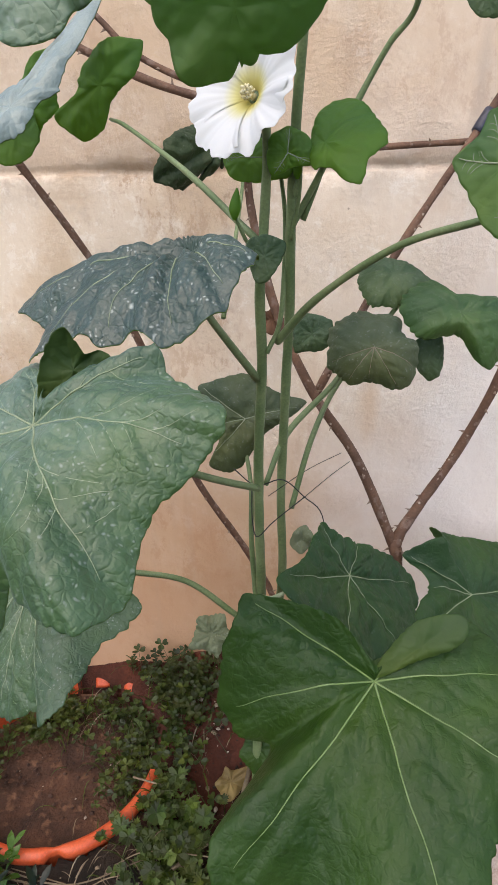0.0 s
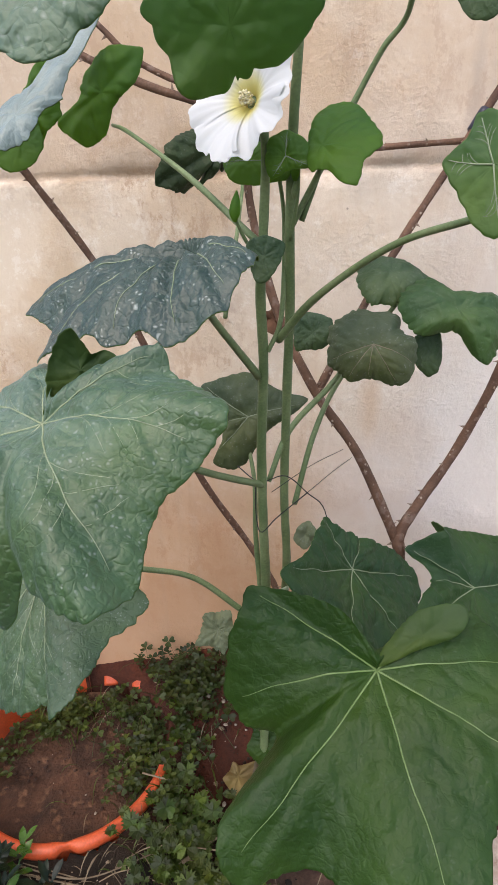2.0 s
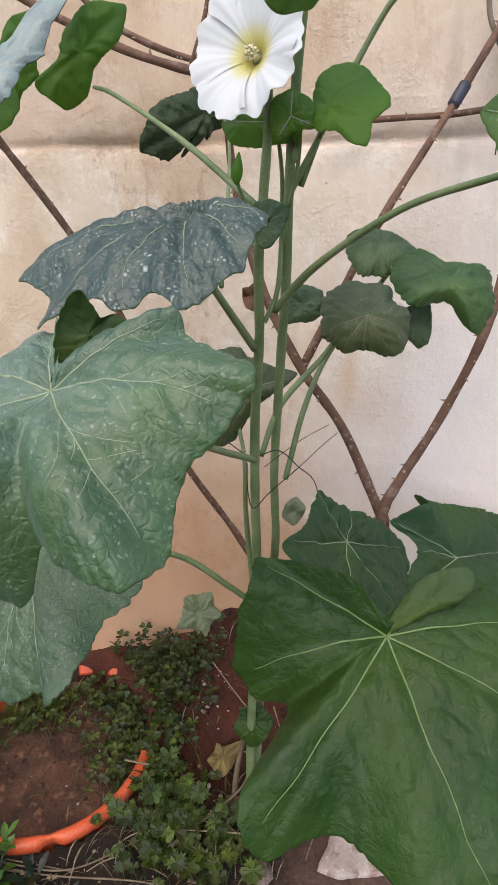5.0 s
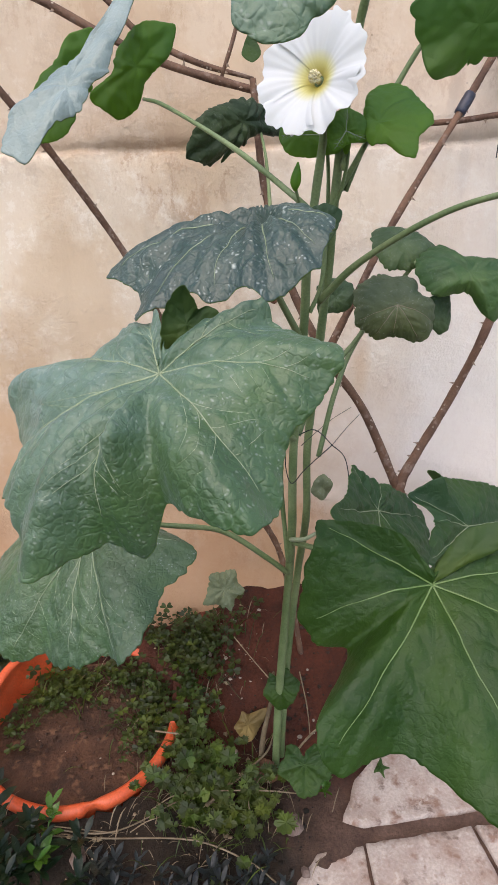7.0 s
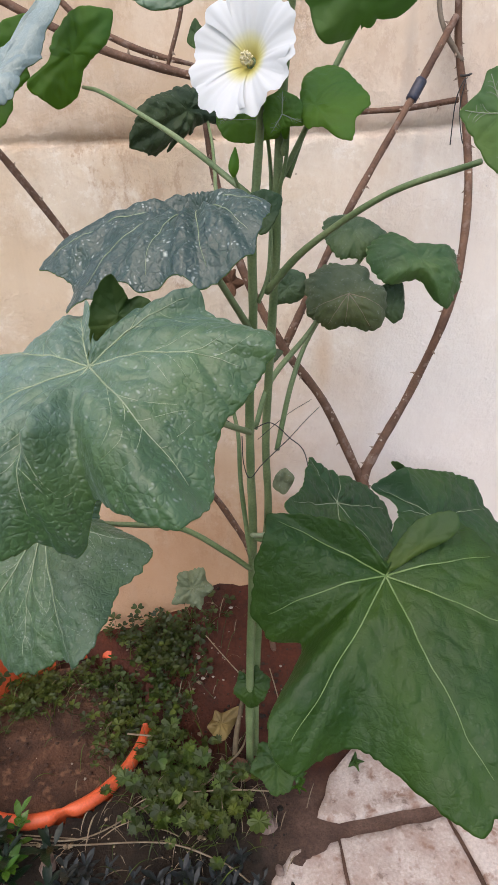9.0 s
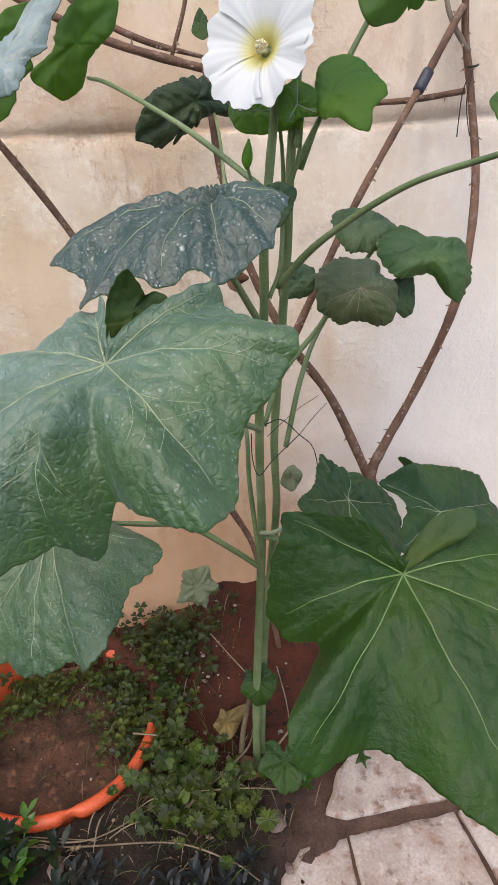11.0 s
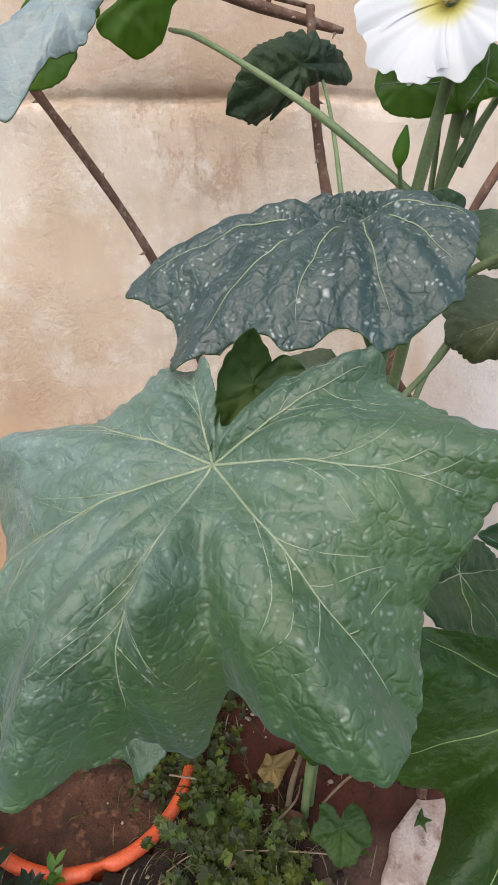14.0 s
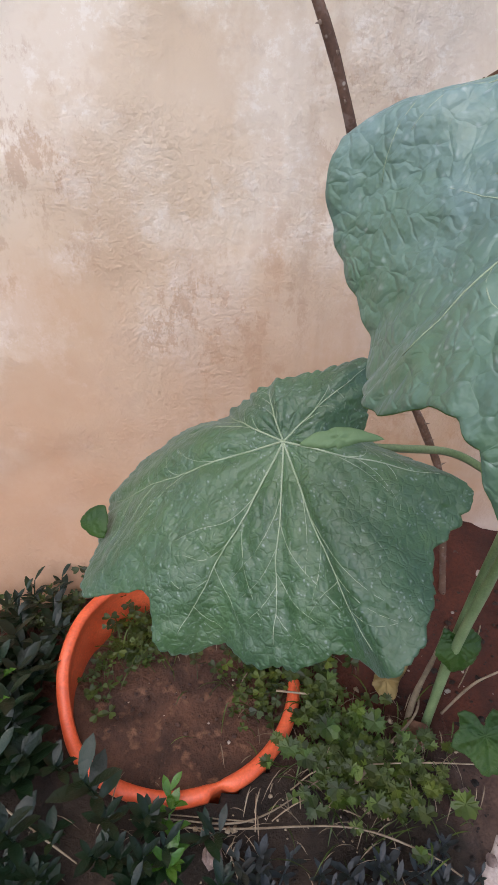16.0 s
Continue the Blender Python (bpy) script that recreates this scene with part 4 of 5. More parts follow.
leaf(plant, (0.040, 0.258, 0.936), (0.00, -0.87, -0.49), [(10, 1.3, -0.1), (47, 1.6, -0.1), (73, 1.9, -0.1), (95, 2.4, -0.1), (120, 2.3, -0.1), (153, 2.0, -0.1), (200, 1.9, -0.1), (236, 2.2, -0.1), (261, 2.4, -0.1), (287, 2.0, -0.1), (315, 1.9, 0.6), (346, 1.8, -0.1)], MID, MID, "young green leaf near the top of the stem", seed=12, fine=0.8, veins=False, pucker=1.0, teeth=2.0, dome=0.25)
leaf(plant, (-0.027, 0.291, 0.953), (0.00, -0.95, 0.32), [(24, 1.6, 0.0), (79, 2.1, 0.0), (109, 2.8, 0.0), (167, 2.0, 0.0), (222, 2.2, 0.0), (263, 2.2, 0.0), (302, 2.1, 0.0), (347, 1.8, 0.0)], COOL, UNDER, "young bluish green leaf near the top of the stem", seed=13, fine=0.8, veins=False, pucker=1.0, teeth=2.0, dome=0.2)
leaf(plant, (-0.159, 0.671, 0.984), (0.10, -1.00, 0.00), [(29, 1.6, 0.0), (75, 1.9, 0.2), (105, 3.4, 0.0), (120, 4.4, -0.2), (130, 5.2, -0.4), (143, 4.4, 0.0), (159, 3.8, 0.2), (180, 3.1, 0.0), (213, 2.2, -0.2), (250, 2.0, 0.0), (281, 2.3, 0.0), (293, 4.7, -0.2), (301, 5.4, -0.3), (320, 4.9, 0.2), (337, 4.8, -0.2), (358, 3.3, 0.0)], FRESH, UNDER, "bright green leaf lit through", seed=14, fine=0.8, veins=False, dome=0.6, pucker=1.4, stalk=[(-0.155, 0.677, 0.958, 0.0016), (-0.128, 0.645, 0.948, 0.002), (-0.063, 0.59, 0.91, 0.0024), (-0.011, 0.55, 0.871, 0.0028), (0.005, 0.546, 0.857, 0.003)])
leaf(plant, (-0.233, 0.673, 0.969), (0.1, -1.0, 0.0), [(18, 2.4, 0.0), (50, 2.0, 0.2), (86, 2.9, 0.0), (105, 3.0, 0.0), (125, 4.0, 0.0), (144, 6.0, -0.3), (165, 4.4, 0.2), (180, 2.6, 0.0), (230, 2.0, 0.0), (276, 2.8, 0.0), (292, 4.4, -0.2), (322, 5.6, -0.3), (344, 4.4, 0.2)], FRESH, UNDER, "bright green lobe lit through beside the pale blade", seed=55, fine=0.8, veins=False, dome=0.4, pucker=1.2, name="leaf_lobe")
leaf(plant, (-0.241, 0.660, 0.946), (0.10, -0.99, 0.10), [(26, 2.1, 0.0), (89, 2.2, 0.0), (141, 2.6, 0.0), (183, 3.0, 0.0), (235, 2.1, 0.0), (295, 3.2, 0.0), (332, 3.0, -0.0)], FRESH, UNDER, "shaded green leaf lobe", seed=16, fine=0.5, veins=False, pucker=1.3, name="leaf_lobe")
leaf(plant, (-0.203, 0.588, 0.957), (0.10, -0.75, 0.65), [(19, 2.2, -0.3), (60, 1.8, 0.0), (107, 2.0, 0.0), (123, 3.9, -0.3), (136, 5.5, 0.0), (143, 8.0, 0.2), (150, 12.0, 0.2), (156, 16.5, 0.0), (161, 7.0, 0.2), (166, 4.2, 0.0), (200, 2.8, -0.3), (256, 2.7, -0.3), (280, 3.4, -0.2), (292, 5.0, -0.2), (303, 6.0, -0.4), (314, 7.5, -0.8), (324, 7.5, -1.0), (333, 7.2, -0.8), (338, 5.0, -0.2), (345, 3.4, 0.0), (352, 3.2, -0.2)], SKYLIT, UNDER, "curled leaf blade with a pale blue sky reflection painted in", seed=15, fine=1.4, blister=0.5, dome=0.5, pucker=0.5, veins=False)
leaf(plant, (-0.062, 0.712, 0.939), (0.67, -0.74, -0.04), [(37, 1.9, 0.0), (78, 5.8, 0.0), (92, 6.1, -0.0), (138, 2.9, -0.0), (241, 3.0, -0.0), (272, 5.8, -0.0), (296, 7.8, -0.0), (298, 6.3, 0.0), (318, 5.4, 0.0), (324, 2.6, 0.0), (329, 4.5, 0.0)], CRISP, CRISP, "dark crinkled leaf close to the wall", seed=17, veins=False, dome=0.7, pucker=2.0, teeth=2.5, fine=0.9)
leaf(plant, (-0.029, 0.655, 0.676), (0.0, -0.91, 0.41), [(21, 2.9, 0.0), (52, 2.4, 0.2), (84, 3.4, 0.3), (98, 5.0, 0.6), (109, 6.5, 0.4), (127, 4.5, 0.2), (165, 3.9, 0.3), (181, 4.8, 0.2), (223, 5.4, 0.0), (241, 6.4, -0.6), (255, 3.6, 0.0), (290, 3.0, 0.4), (312, 3.8, 0.2), (322, 6.2, -0.4), (341, 6.0, -0.6), (358, 4.8, -0.4)], DUSTY, UNDER, "grey-green leaf behind the stems", seed=18, fine=1.0, dome=1.0, pucker=1.3, side=False)
leaf(plant, (0.131, 0.366, 0.903), (-0.30, -0.90, 0.30), [(11, 3.1, -0.0), (87, 1.3, -0.0), (179, 2.1, -0.0), (204, 2.3, -0.0), (226, 1.7, -0.0), (265, 2.1, -0.0), (302, 1.7, -0.0), (348, 2.5, -0.0)], MID, UNDER, "pale green leaf at the end of a long stalk", seed=19, fine=0.6, stalk=[(0.142, 0.42, 0.881, 0.002), (0.097, 0.48, 0.861, 0.0025), (0.046, 0.54, 0.819, 0.003), (0.013, 0.57, 0.779, 0.0035)])
leaf(plant, (0.166, 0.662, 1.035), (0.00, -1.00, 0.10), [(25, 2.0, -0.0), (87, 2.1, -0.0), (174, 1.8, -0.0), (236, 2.2, -0.0), (289, 1.9, -0.0), (341, 1.9, -0.0)], DARK, UNDER, "dark green leaf high by the wall", seed=20, fine=0.6, dome=0.25, pucker=1.4)
leaf(plant, (-0.019, 0.646, 0.211), (0.00, -0.91, 0.41), [(0, 3.9, -0.5), (28, 3.0, 0.1), (60, 2.6, 0.2), (95, 2.9, -0.3), (130, 2.3, 0.0), (165, 2.8, 0.2), (195, 1.4, 0.4), (222, 2.5, 0.1), (262, 2.1, -0.2), (295, 2.9, 0.1), (335, 3.2, -0.3)], DEEP, UNDER, "small green leaf low on the stem", seed=21, fine=0.7, dome=0.25, pucker=1.6, teeth=1.5, veins=False)
leaf(plant, (0.014, 0.592, 0.115), (0.00, -0.51, 0.86), [(0, 4.1, -0.4), (24, 3.8, 0.0), (44, 3.1, 0.3), (68, 4.0, -0.4), (96, 3.7, 0.1), (122, 3.3, 0.2), (150, 3.4, -0.3), (172, 1.9, 0.4), (186, 1.0, 0.4), (204, 2.6, 0.2), (226, 3.6, -0.2), (252, 3.1, 0.2), (284, 4.2, -0.4), (312, 3.2, 0.2), (336, 3.7, -0.1)], DEEP, UNDER, "small green leaf with yellowed edge near the ground", seed=22, fine=0.8, dome=0.3, pucker=1.8, teeth=2.0, veins=False)
leaf(plant, (-0.108, 0.770, 0.287), (0.1, -0.85, 0.5), [(15, 3.4, 0.5), (45, 2.5, -0.3), (80, 3.3, 0.6), (112, 2.5, -0.2), (148, 3.6, 0.7), (182, 2.4, -0.3), (222, 3.2, 0.6), (258, 2.4, -0.2), (302, 4.2, 0.5), (338, 2.7, -0.3)], PALE, UNDER, "withered pale ragged leaf hanging by the wall", seed=23, fine=0.8, pucker=2.4, teeth=2.4, dome=0.6, veins=False)


def build_flower():
    c = np.array((-0.004, 0.502, 0.955))
    fn = np.array((-0.52, -0.80, 0.32))
    fn /= np.linalg.norm(fn)
    u = np.cross((0, 0, 1.0), fn)
    u /= np.linalg.norm(u)
    w = np.cross(fn, u)
    flower = thing("flower", tuple(c), "", "")
    flower.parent = plant
    flower.location = Vector(c) - AT[plant]
    for key in list(flower.keys()):
        del flower[key]
    tagged(flower, "open white hollyhock flower with a yellow throat")
    for k in range(5):
        a0 = math.radians(72 * k + 20)
        v, f = [], []
        na, nr = 34, 22
        for i in range(nr + 1):
            s = i / nr
            for j in range(na + 1):
                q = j / na * 2 - 1
                half = 0.66 + 0.26 * s**0.7
                a = a0 + q * half
                reach = 0.0385 * (1 - 0.07 * q * q + 0.05 * math.sin(q * 9 + k) * s**3 + 0.03 * math.sin(q * 21 + 2 * k) * s**5)
                r = 0.004 + reach * s
                h = -0.016 + 0.020 * s**0.8 - 0.006 * s**3 + 0.0015 * q * (1 if k % 2 else -1) * s + 0.002 * s**2 * math.sin(q * 8 + 1.7 * k) + 0.0004 * s * math.sin(q * 26 + k) + 0.0022 * q * s
                p = c + fn * h + (u * math.cos(a) + w * math.sin(a)) * r
                v.append(p)
        f = [(i * (na + 1) + j, i * (na + 1) + j + 1, (i + 1) * (na + 1) + j + 1, (i + 1) * (na + 1) + j) for i in range(nr) for j in range(na)]
        v = np.array(v)
        m = len(v)
        low = v - fn * 0.0005
        f = f + [tuple(x + m for x in q[::-1]) for q in f]
        mesh_object("petal", np.vstack([v, low]), f, PETAL, flower, c - fn * 0.014, "white ruffled petal with a yellow base" if k == 0 else "")
    col = [(*(c - fn * 0.017), 0.0022), (*(c - fn * 0.012), 0.0022), (*(c - fn * 0.009), 0.002)]
    v, f = tube(col, 8, 0.002)
    pieces = [(v, f)]
    rng = np.random.RandomState(4)
    for _ in range(70):
        d = rng.randn(3)
        d /= np.linalg.norm(d)
        p = c + fn * (-0.0115 + 0.004 * rng.rand()) + d * 0.0038
        o = np.array([(1, 0, 0), (-1, 0, 0), (0, 1, 0), (0, -1, 0), (0, 0, 1), (0, 0, -1)]) * 0.0011
        pieces.append((p + o, [(0, 2, 4), (2, 1, 4), (1, 3, 4), (3, 0, 4), (2, 0, 5), (1, 2, 5), (3, 1, 5), (0, 3, 5)]))
    v, f = joined(pieces)
    mesh_object("stamen_column", v, f, ANTHER, flower, c, "creamy yellow stamen column")
    rows = [(*(c - fn * 0.017), 0.006), (*(c - fn * 0.024), 0.008), (*(c - fn * 0.03), 0.005), (0.009, 0.53, 0.935, 0.003)]
    v, f = tube(rows, 10, 0.003)
    mesh_object("calyx", v, f, STEM, flower, c)


build_flower()

# ---- the thorny rose canes ----
rose = thing("rose_bush", (0.143, 0.72, 0.0), "bare thorny brown rose canes trained against the wall", "shrub")
thorn_mesh = None


def cane(rows, seed, thorns=0.035, mat=BARK, size=1.0):
    global thorn_mesh
    rows = [(x, y, z, 0.8 * r) for x, y, z, r in rows]
    ob = stalk_part("cane", rows, mat, 9, 0.22, rose, seed=seed)
    rows = np.asarray(rows, float)
    length = np.linalg.norm(np.diff(rows[:, :3], axis=0), axis=1).sum()
    count = int(length / thorns)
    if thorn_mesh is None:
        thorn_mesh = bpy.data.meshes.new("thorn")
        a = np.linspace(0, 2 * np.pi, 6, endpoint=False)
        ring = [(0.0011 * math.cos(q), 0.0022 * math.sin(q), 0) for q in a]
        mid = [(0.0006 * math.cos(q), 0.0011 * math.sin(q) - 0.0004, 0.0025) for q in a]
        thorn_mesh.from_pydata(ring + mid + [(0, -0.0018, 0.0062)], [], [(j, (j + 1) % 6, 6 + (j + 1) % 6, 6 + j) for j in range(6)] + [(6 + j, 6 + (j + 1) % 6, 12) for j in range(6)])
        thorn_mesh.materials.append(THORN)
    rng = np.random.RandomState(seed)
    s = spline(rows, 200)
    for k in range(count):
        i = int(np.clip((k + 0.2 + 0.6 * rng.rand()) / count * 199, 1, 198))
        tan = Vector(s[i + 1, :3] - s[i - 1, :3]).normalized()
        ang = rng.rand() * math.pi * 2
        out = (Matrix.Rotation(ang, 3, tan) @ tan.orthogonal()).normalized()
        t = new("thorn", thorn_mesh)
        t.parent = ob
        side = tan.cross(out).normalized()
        place = Vector(s[i, :3]) + out * (s[i, 3] * 0.93)
        m = Matrix((side, tan, out)).transposed().to_4x4()
        m.translation = place - AT[ob]
        t.matrix_basis = m @ Matrix.Diagonal((size, size, size * (0.7 + 0.6 * rng.rand()), 1))
    return ob


cane([(-0.36, 0.69, 1.06, 0.0048), (-0.310, 0.70, 0.977, 0.005), (-0.272, 0.72, 0.919, 0.0052), (-0.199, 0.74, 0.795, 0.0053), (-0.153, 0.76, 0.667, 0.0055), (-0.123, 0.78, 0.542, 0.0056), (-0.048, 0.80, 0.40, 0.006), (-0.01, 0.80, 0.30, 0.006), (0.03, 0.79, 0.05, 0.0065)], 1, 0.03)
cane([(0.137, 0.714, 0.50, 0.0085), (0.087, 0.72, 0.609, 0.0072), (0.035, 0.73, 0.683, 0.007), (-0.010, 0.75, 0.771, 0.0065), (-0.036, 0.76, 0.865, 0.006), (-0.045, 0.77, 0.926, 0.0055), (-0.05, 0.78, 0.985, 0.005)], 2, 0.03)
cane([(0.15, 0.70, -0.02, 0.010), (0.148, 0.705, 0.3, 0.0098), (0.143, 0.71, 0.47, 0.0095), (0.14, 0.714, 0.505, 0.0095), (0.165, 0.735, 0.545, 0.0078), (0.205, 0.765, 0.601, 0.007), (0.241, 0.768, 0.693, 0.0068), (0.263, 0.79, 0.762, 0.0066), (0.273, 0.82, 0.853, 0.0066), (0.268, 0.855, 0.948, 0.006), (0.256, 0.86, 1.009, 0.0058), (0.249, 0.86, 1.08, 0.0055)], 3, 0.03)
cane([(0.036, 0.733, 0.676, 0.006), (0.068, 0.75, 0.738, 0.006), (0.122, 0.79, 0.834, 0.0055), (0.201, 0.83, 0.957, 0.0055), (0.249, 0.855, 1.035, 0.005)], 4, 0.03)
cane([(-0.36, 0.80, 1.10, 0.0055), (-0.284, 0.80, 1.068, 0.0055), (-0.219, 0.80, 1.035, 0.0056), (-0.145, 0.80, 1.003, 0.0058), (-0.049, 0.79, 0.975, 0.0055), (-0.02, 0.79, 0.968, 0.003)], 5, 0.05)
cane([(-0.26, 0.83, 1.11, 0.0045), (-0.216, 0.83, 1.072, 0.0045), (-0.18, 0.83, 1.039, 0.0045), (-0.119, 0.83, 1.01, 0.0045), (-0.05, 0.82, 0.99, 0.0025)], 6, 0.06)
cane([(-0.086, 0.80, 0.99, 0.003), (-0.067, 0.80, 1.041, 0.003), (-0.06, 0.80, 1.09, 0.0028)], 7, 0.05)
cane([(0.06, 0.86, 0.938, 0.004), (0.143, 0.86, 0.941, 0.0045), (0.2, 0.86, 0.943, 0.0045), (0.262, 0.86, 0.95, 0.0045)], 8, 0.05)
cane([(0.262, 0.858, 0.99, 0.0045), (0.24, 0.86, 1.02, 0.004), (0.229, 0.86, 1.052, 0.004), (0.228, 0.86, 1.12, 0.0038)], 9, 0.05, GREYBARK)
tape = stalk_part("tape", [(0.196, 0.828, 0.949, 0.0066), (0.2025, 0.8315, 0.9595, 0.0068), (0.209, 0.835, 0.970, 0.0066)], TAPE, 10, 0.05, rose, "blue-black tape wound round the cane")


# ---- wires and ties ----
def wire(rows, label="thin black wire tied round the stems", radius=0.0006):
    v, f = tube([(*r, radius) for r in rows], 6, 0.006)
    ob = mesh_object("tie_wire", v, f, WIRE, None, rows[0])
    return tagged(ob, label, "wire", "wires tying the plant")


wire([(-0.037, 0.62, 0.635), (-0.01, 0.592, 0.632), (0.015, 0.60, 0.636), (0.036, 0.61, 0.613), (0.053, 0.62, 0.59), (0.061, 0.62, 0.546)])
wire([(-0.016, 0.603, 0.62), (-0.0155, 0.60, 0.59), (-0.009, 0.589, 0.576), (0.006, 0.60, 0.588), (0.036, 0.61, 0.613)])
wire([(0.036, 0.61, 0.613), (0.06, 0.665, 0.612), (0.08, 0.712, 0.608)], "thin wire running to the rose cane", 0.0004)
wire([(0.001, 0.60, 0.617), (0.036, 0.66, 0.62), (0.07, 0.715, 0.617)], "thin wire running to the rose cane", 0.0004)
wire([(0.268, 0.851, 0.972), (0.262, 0.846, 0.968), (0.256, 0.848, 0.95), (0.255, 0.85, 0.925), (0.2545, 0.85, 0.90)], "loose black tie hanging from the cane", 0.0007)
wire([(0.2605, 0.8555, 0.975), (0.266, 0.849, 0.974), (0.2725, 0.853, 0.976), (0.2745, 0.86, 0.977)], "black tie wound round the cane", 0.0013)
wire([(0.266, 0.85, 0.97), (0.262, 0.85, 0.94), (0.266, 0.842, 0.905), (0.272, 0.842, 0.897)], "loose black tie hanging from the cane", 0.0006)


# ---- small leaves, buds and dry bits ----
def bud(at, size, label, mat=None):
    v, f = tube([(at[0], at[1], at[2] - size, 0.0012), (at[0], at[1], at[2] - size * 0.4, size * 0.42), (at[0] + 0.001, at[1], at[2] + size * 0.3, size * 0.36), (at[0] + 0.002, at[1], at[2] + size * 1.1, 0.0006)], 8, 0.002)
    mesh_object("bud", v, f, mat or FRESH, plant, at, label)


bud((-0.0115, 0.523, 0.886), 0.010, "small pointed green bud")
stalk_part("side_shoot", [(0.004, 0.55, 0.845, 0.0016), (-0.006, 0.535, 0.862, 0.0014), (-0.0115, 0.523, 0.879, 0.0012)])
bud((0.029, 0.55, 0.897), 0.007, "round green bud", STEM)
bud((0.03, 0.545, 0.91), 0.008, "small green bud", FRESH)
stalk_part("side_shoot", [(0.024, 0.563, 0.86, 0.0018), (0.031, 0.55, 0.89, 0.0015), (0.033, 0.545, 0.925, 0.001)])
stalk_part("side_shoot", [(0.005, 0.565, 0.77, 0.002), (0.016, 0.57, 0.80, 0.0022), (0.019, 0.57, 0.87, 0.0018), (0.016, 0.56, 0.91, 0.0014)])
stalk_part("side_shoot", [(-0.009, 0.60, 0.495, 0.003), (0.005, 0.585, 0.505, 0.0024), (0.019, 0.58, 0.517, 0.002)], VEIN)
stalk_part("side_shoot", [(0.024, 0.563, 0.868, 0.0026), (0.046, 0.56, 0.907, 0.0024), (0.072, 0.56, 0.955, 0.0022), (0.088, 0.55, 0.981, 0.002), (0.103, 0.53, 0.999, 0.002), (0.10, 0.45, 1.03, 0.0018), (0.05, 0.27, 0.965, 0.0016)])
stalk_part("side_shoot", [(-0.03, 0.56, 0.80, 0.002), (-0.031, 0.62, 0.85, 0.002), (-0.035, 0.69, 0.90, 0.0016), (-0.041, 0.728, 0.93, 0.0014)])
stalk_part("side_shoot", [(-0.012, 0.604, 0.46, 0.003), (-0.02, 0.62, 0.55, 0.0028), (-0.022, 0.63, 0.62, 0.0024), (-0.04, 0.66, 0.68, 0.002)], seed=5)


def loose_leaf(name, at, normal, lobes, mat, label, category, seed):
    ob = leaf(None, at, normal, lobes, mat, mat, label, seed, crown=0.3, power=1.4, pucker=2.2, veins=False, fine=0.4, name=name)
    return tagged(ob, label, category)


loose_leaf("fallen_leaf", (-0.072, 0.700, 0.066), (0.2, -0.5, 0.8), [(0, 2.4, 0.5), (60, 2.0, -0.6), (110, 4.2, 0.9), (160, 1.6, -0.2), (195, 2.2, 0.7), (230, 1.7, -0.3), (265, 2.5, 0.8), (300, 2.2, -0.5), (330, 2.7, 0.6)], YELLOWED, "curled yellow fallen leaf on the soil", "leaf", 31)
loose_leaf("fallen_leaf", (-0.044, 0.635, 0.04), (-0.1, -0.6, 0.8), [(0, 1.8, -0.4), (80, 2.4, 0.3), (150, 1.9, 0.5), (220, 2.2, 0.2), (300, 2.4, -0.3)], DRY, "brown dried leaf on the soil", "leaf", 32)
loose_leaf("dry_leaf", (-0.028, 0.85, 0.741), (0.3, -0.9, 0.2), [(0, 1.9, 0.7), (40, 1.3, -0.7), (80, 1.8, 0.6), (130, 1.3, -0.7), (165, 1.9, 0.8), (200, 1.2, -0.6), (235, 1.8, 0.7), (270, 1.3, -0.5), (320, 1.8, 0.7)], DRY, "crumpled brown dead leaf caught between canes", "leaf", 33)
loose_leaf("dead_flower", (0.031, 0.66, 0.532), (0.0, -0.9, 0.4), [(0, 1.6, 0.6), (50, 1.2, -0.4), (110, 1.5, 0.6), (170, 1.7, -0.3), (230, 1.3, 0.5), (300, 1.5, 0.2)], PALE, "withered yellowish flower behind the stems", "flower", 35)
leaf(rose, (-0.052, 0.797, 1.018), (0.1, -1, 0.2), [(0, 1.6, 0.2), (60, 1.2, 0), (180, 1.5, 0), (300, 1.2, 0)], DEEP, UNDER, "small green rose leaf", 36, fine=0.4, veins=False)


# ---- weeds, straw and litter ----
def clear_spot(x, y):
    return math.hypot(x + 0.35, y - 0.71)


def ground_z(x, y):
    r = clear_spot(x, y)
    return 0.03 if r < 0.145 else soil_height(x, y) + 0.004


def leaflet(base, direction, up, size, notch, rng, lobed=0):
    """A small leaf of a weed: heart-shaped, slightly folded, or lobed."""
    d = direction / np.linalg.norm(direction)
    side = np.cross(up, d)
    side /= np.linalg.norm(side) + 1e-9
    n = np.cross(d, side)
    pts = [(0, 0, 0), (0.35, 0.36, 0.06), (0.75, 0.5, 0.1), (1.0, 0.3, 0.05), (1 - notch, 0, -0.04), (1.0, -0.3, 0.05), (0.75, -0.5, 0.1), (0.35, -0.36, 0.06)]
    if lobed:
        pts = [(0, 0, 0), (0.2, 0.35, 0.05), (0.45, 0.6, 0.1), (0.55, 0.3, 0.02), (0.85, 0.4, 0.08), (0.75, 0.12, 0), (1.1, 0, 0.02), (0.75, -0.12, 0), (0.85, -0.4, 0.08), (0.55, -0.3, 0.02), (0.45, -0.6, 0.1), (0.2, -0.35, 0.05)]
    v = [base + size * (a * d + b * side + c * n) for a, b, c in pts] + [base + size * (0.55 * d - 0.05 * n)]
    k = len(pts)
    return np.array(v), [(i, (i + 1) % k, k) for i in range(k)]


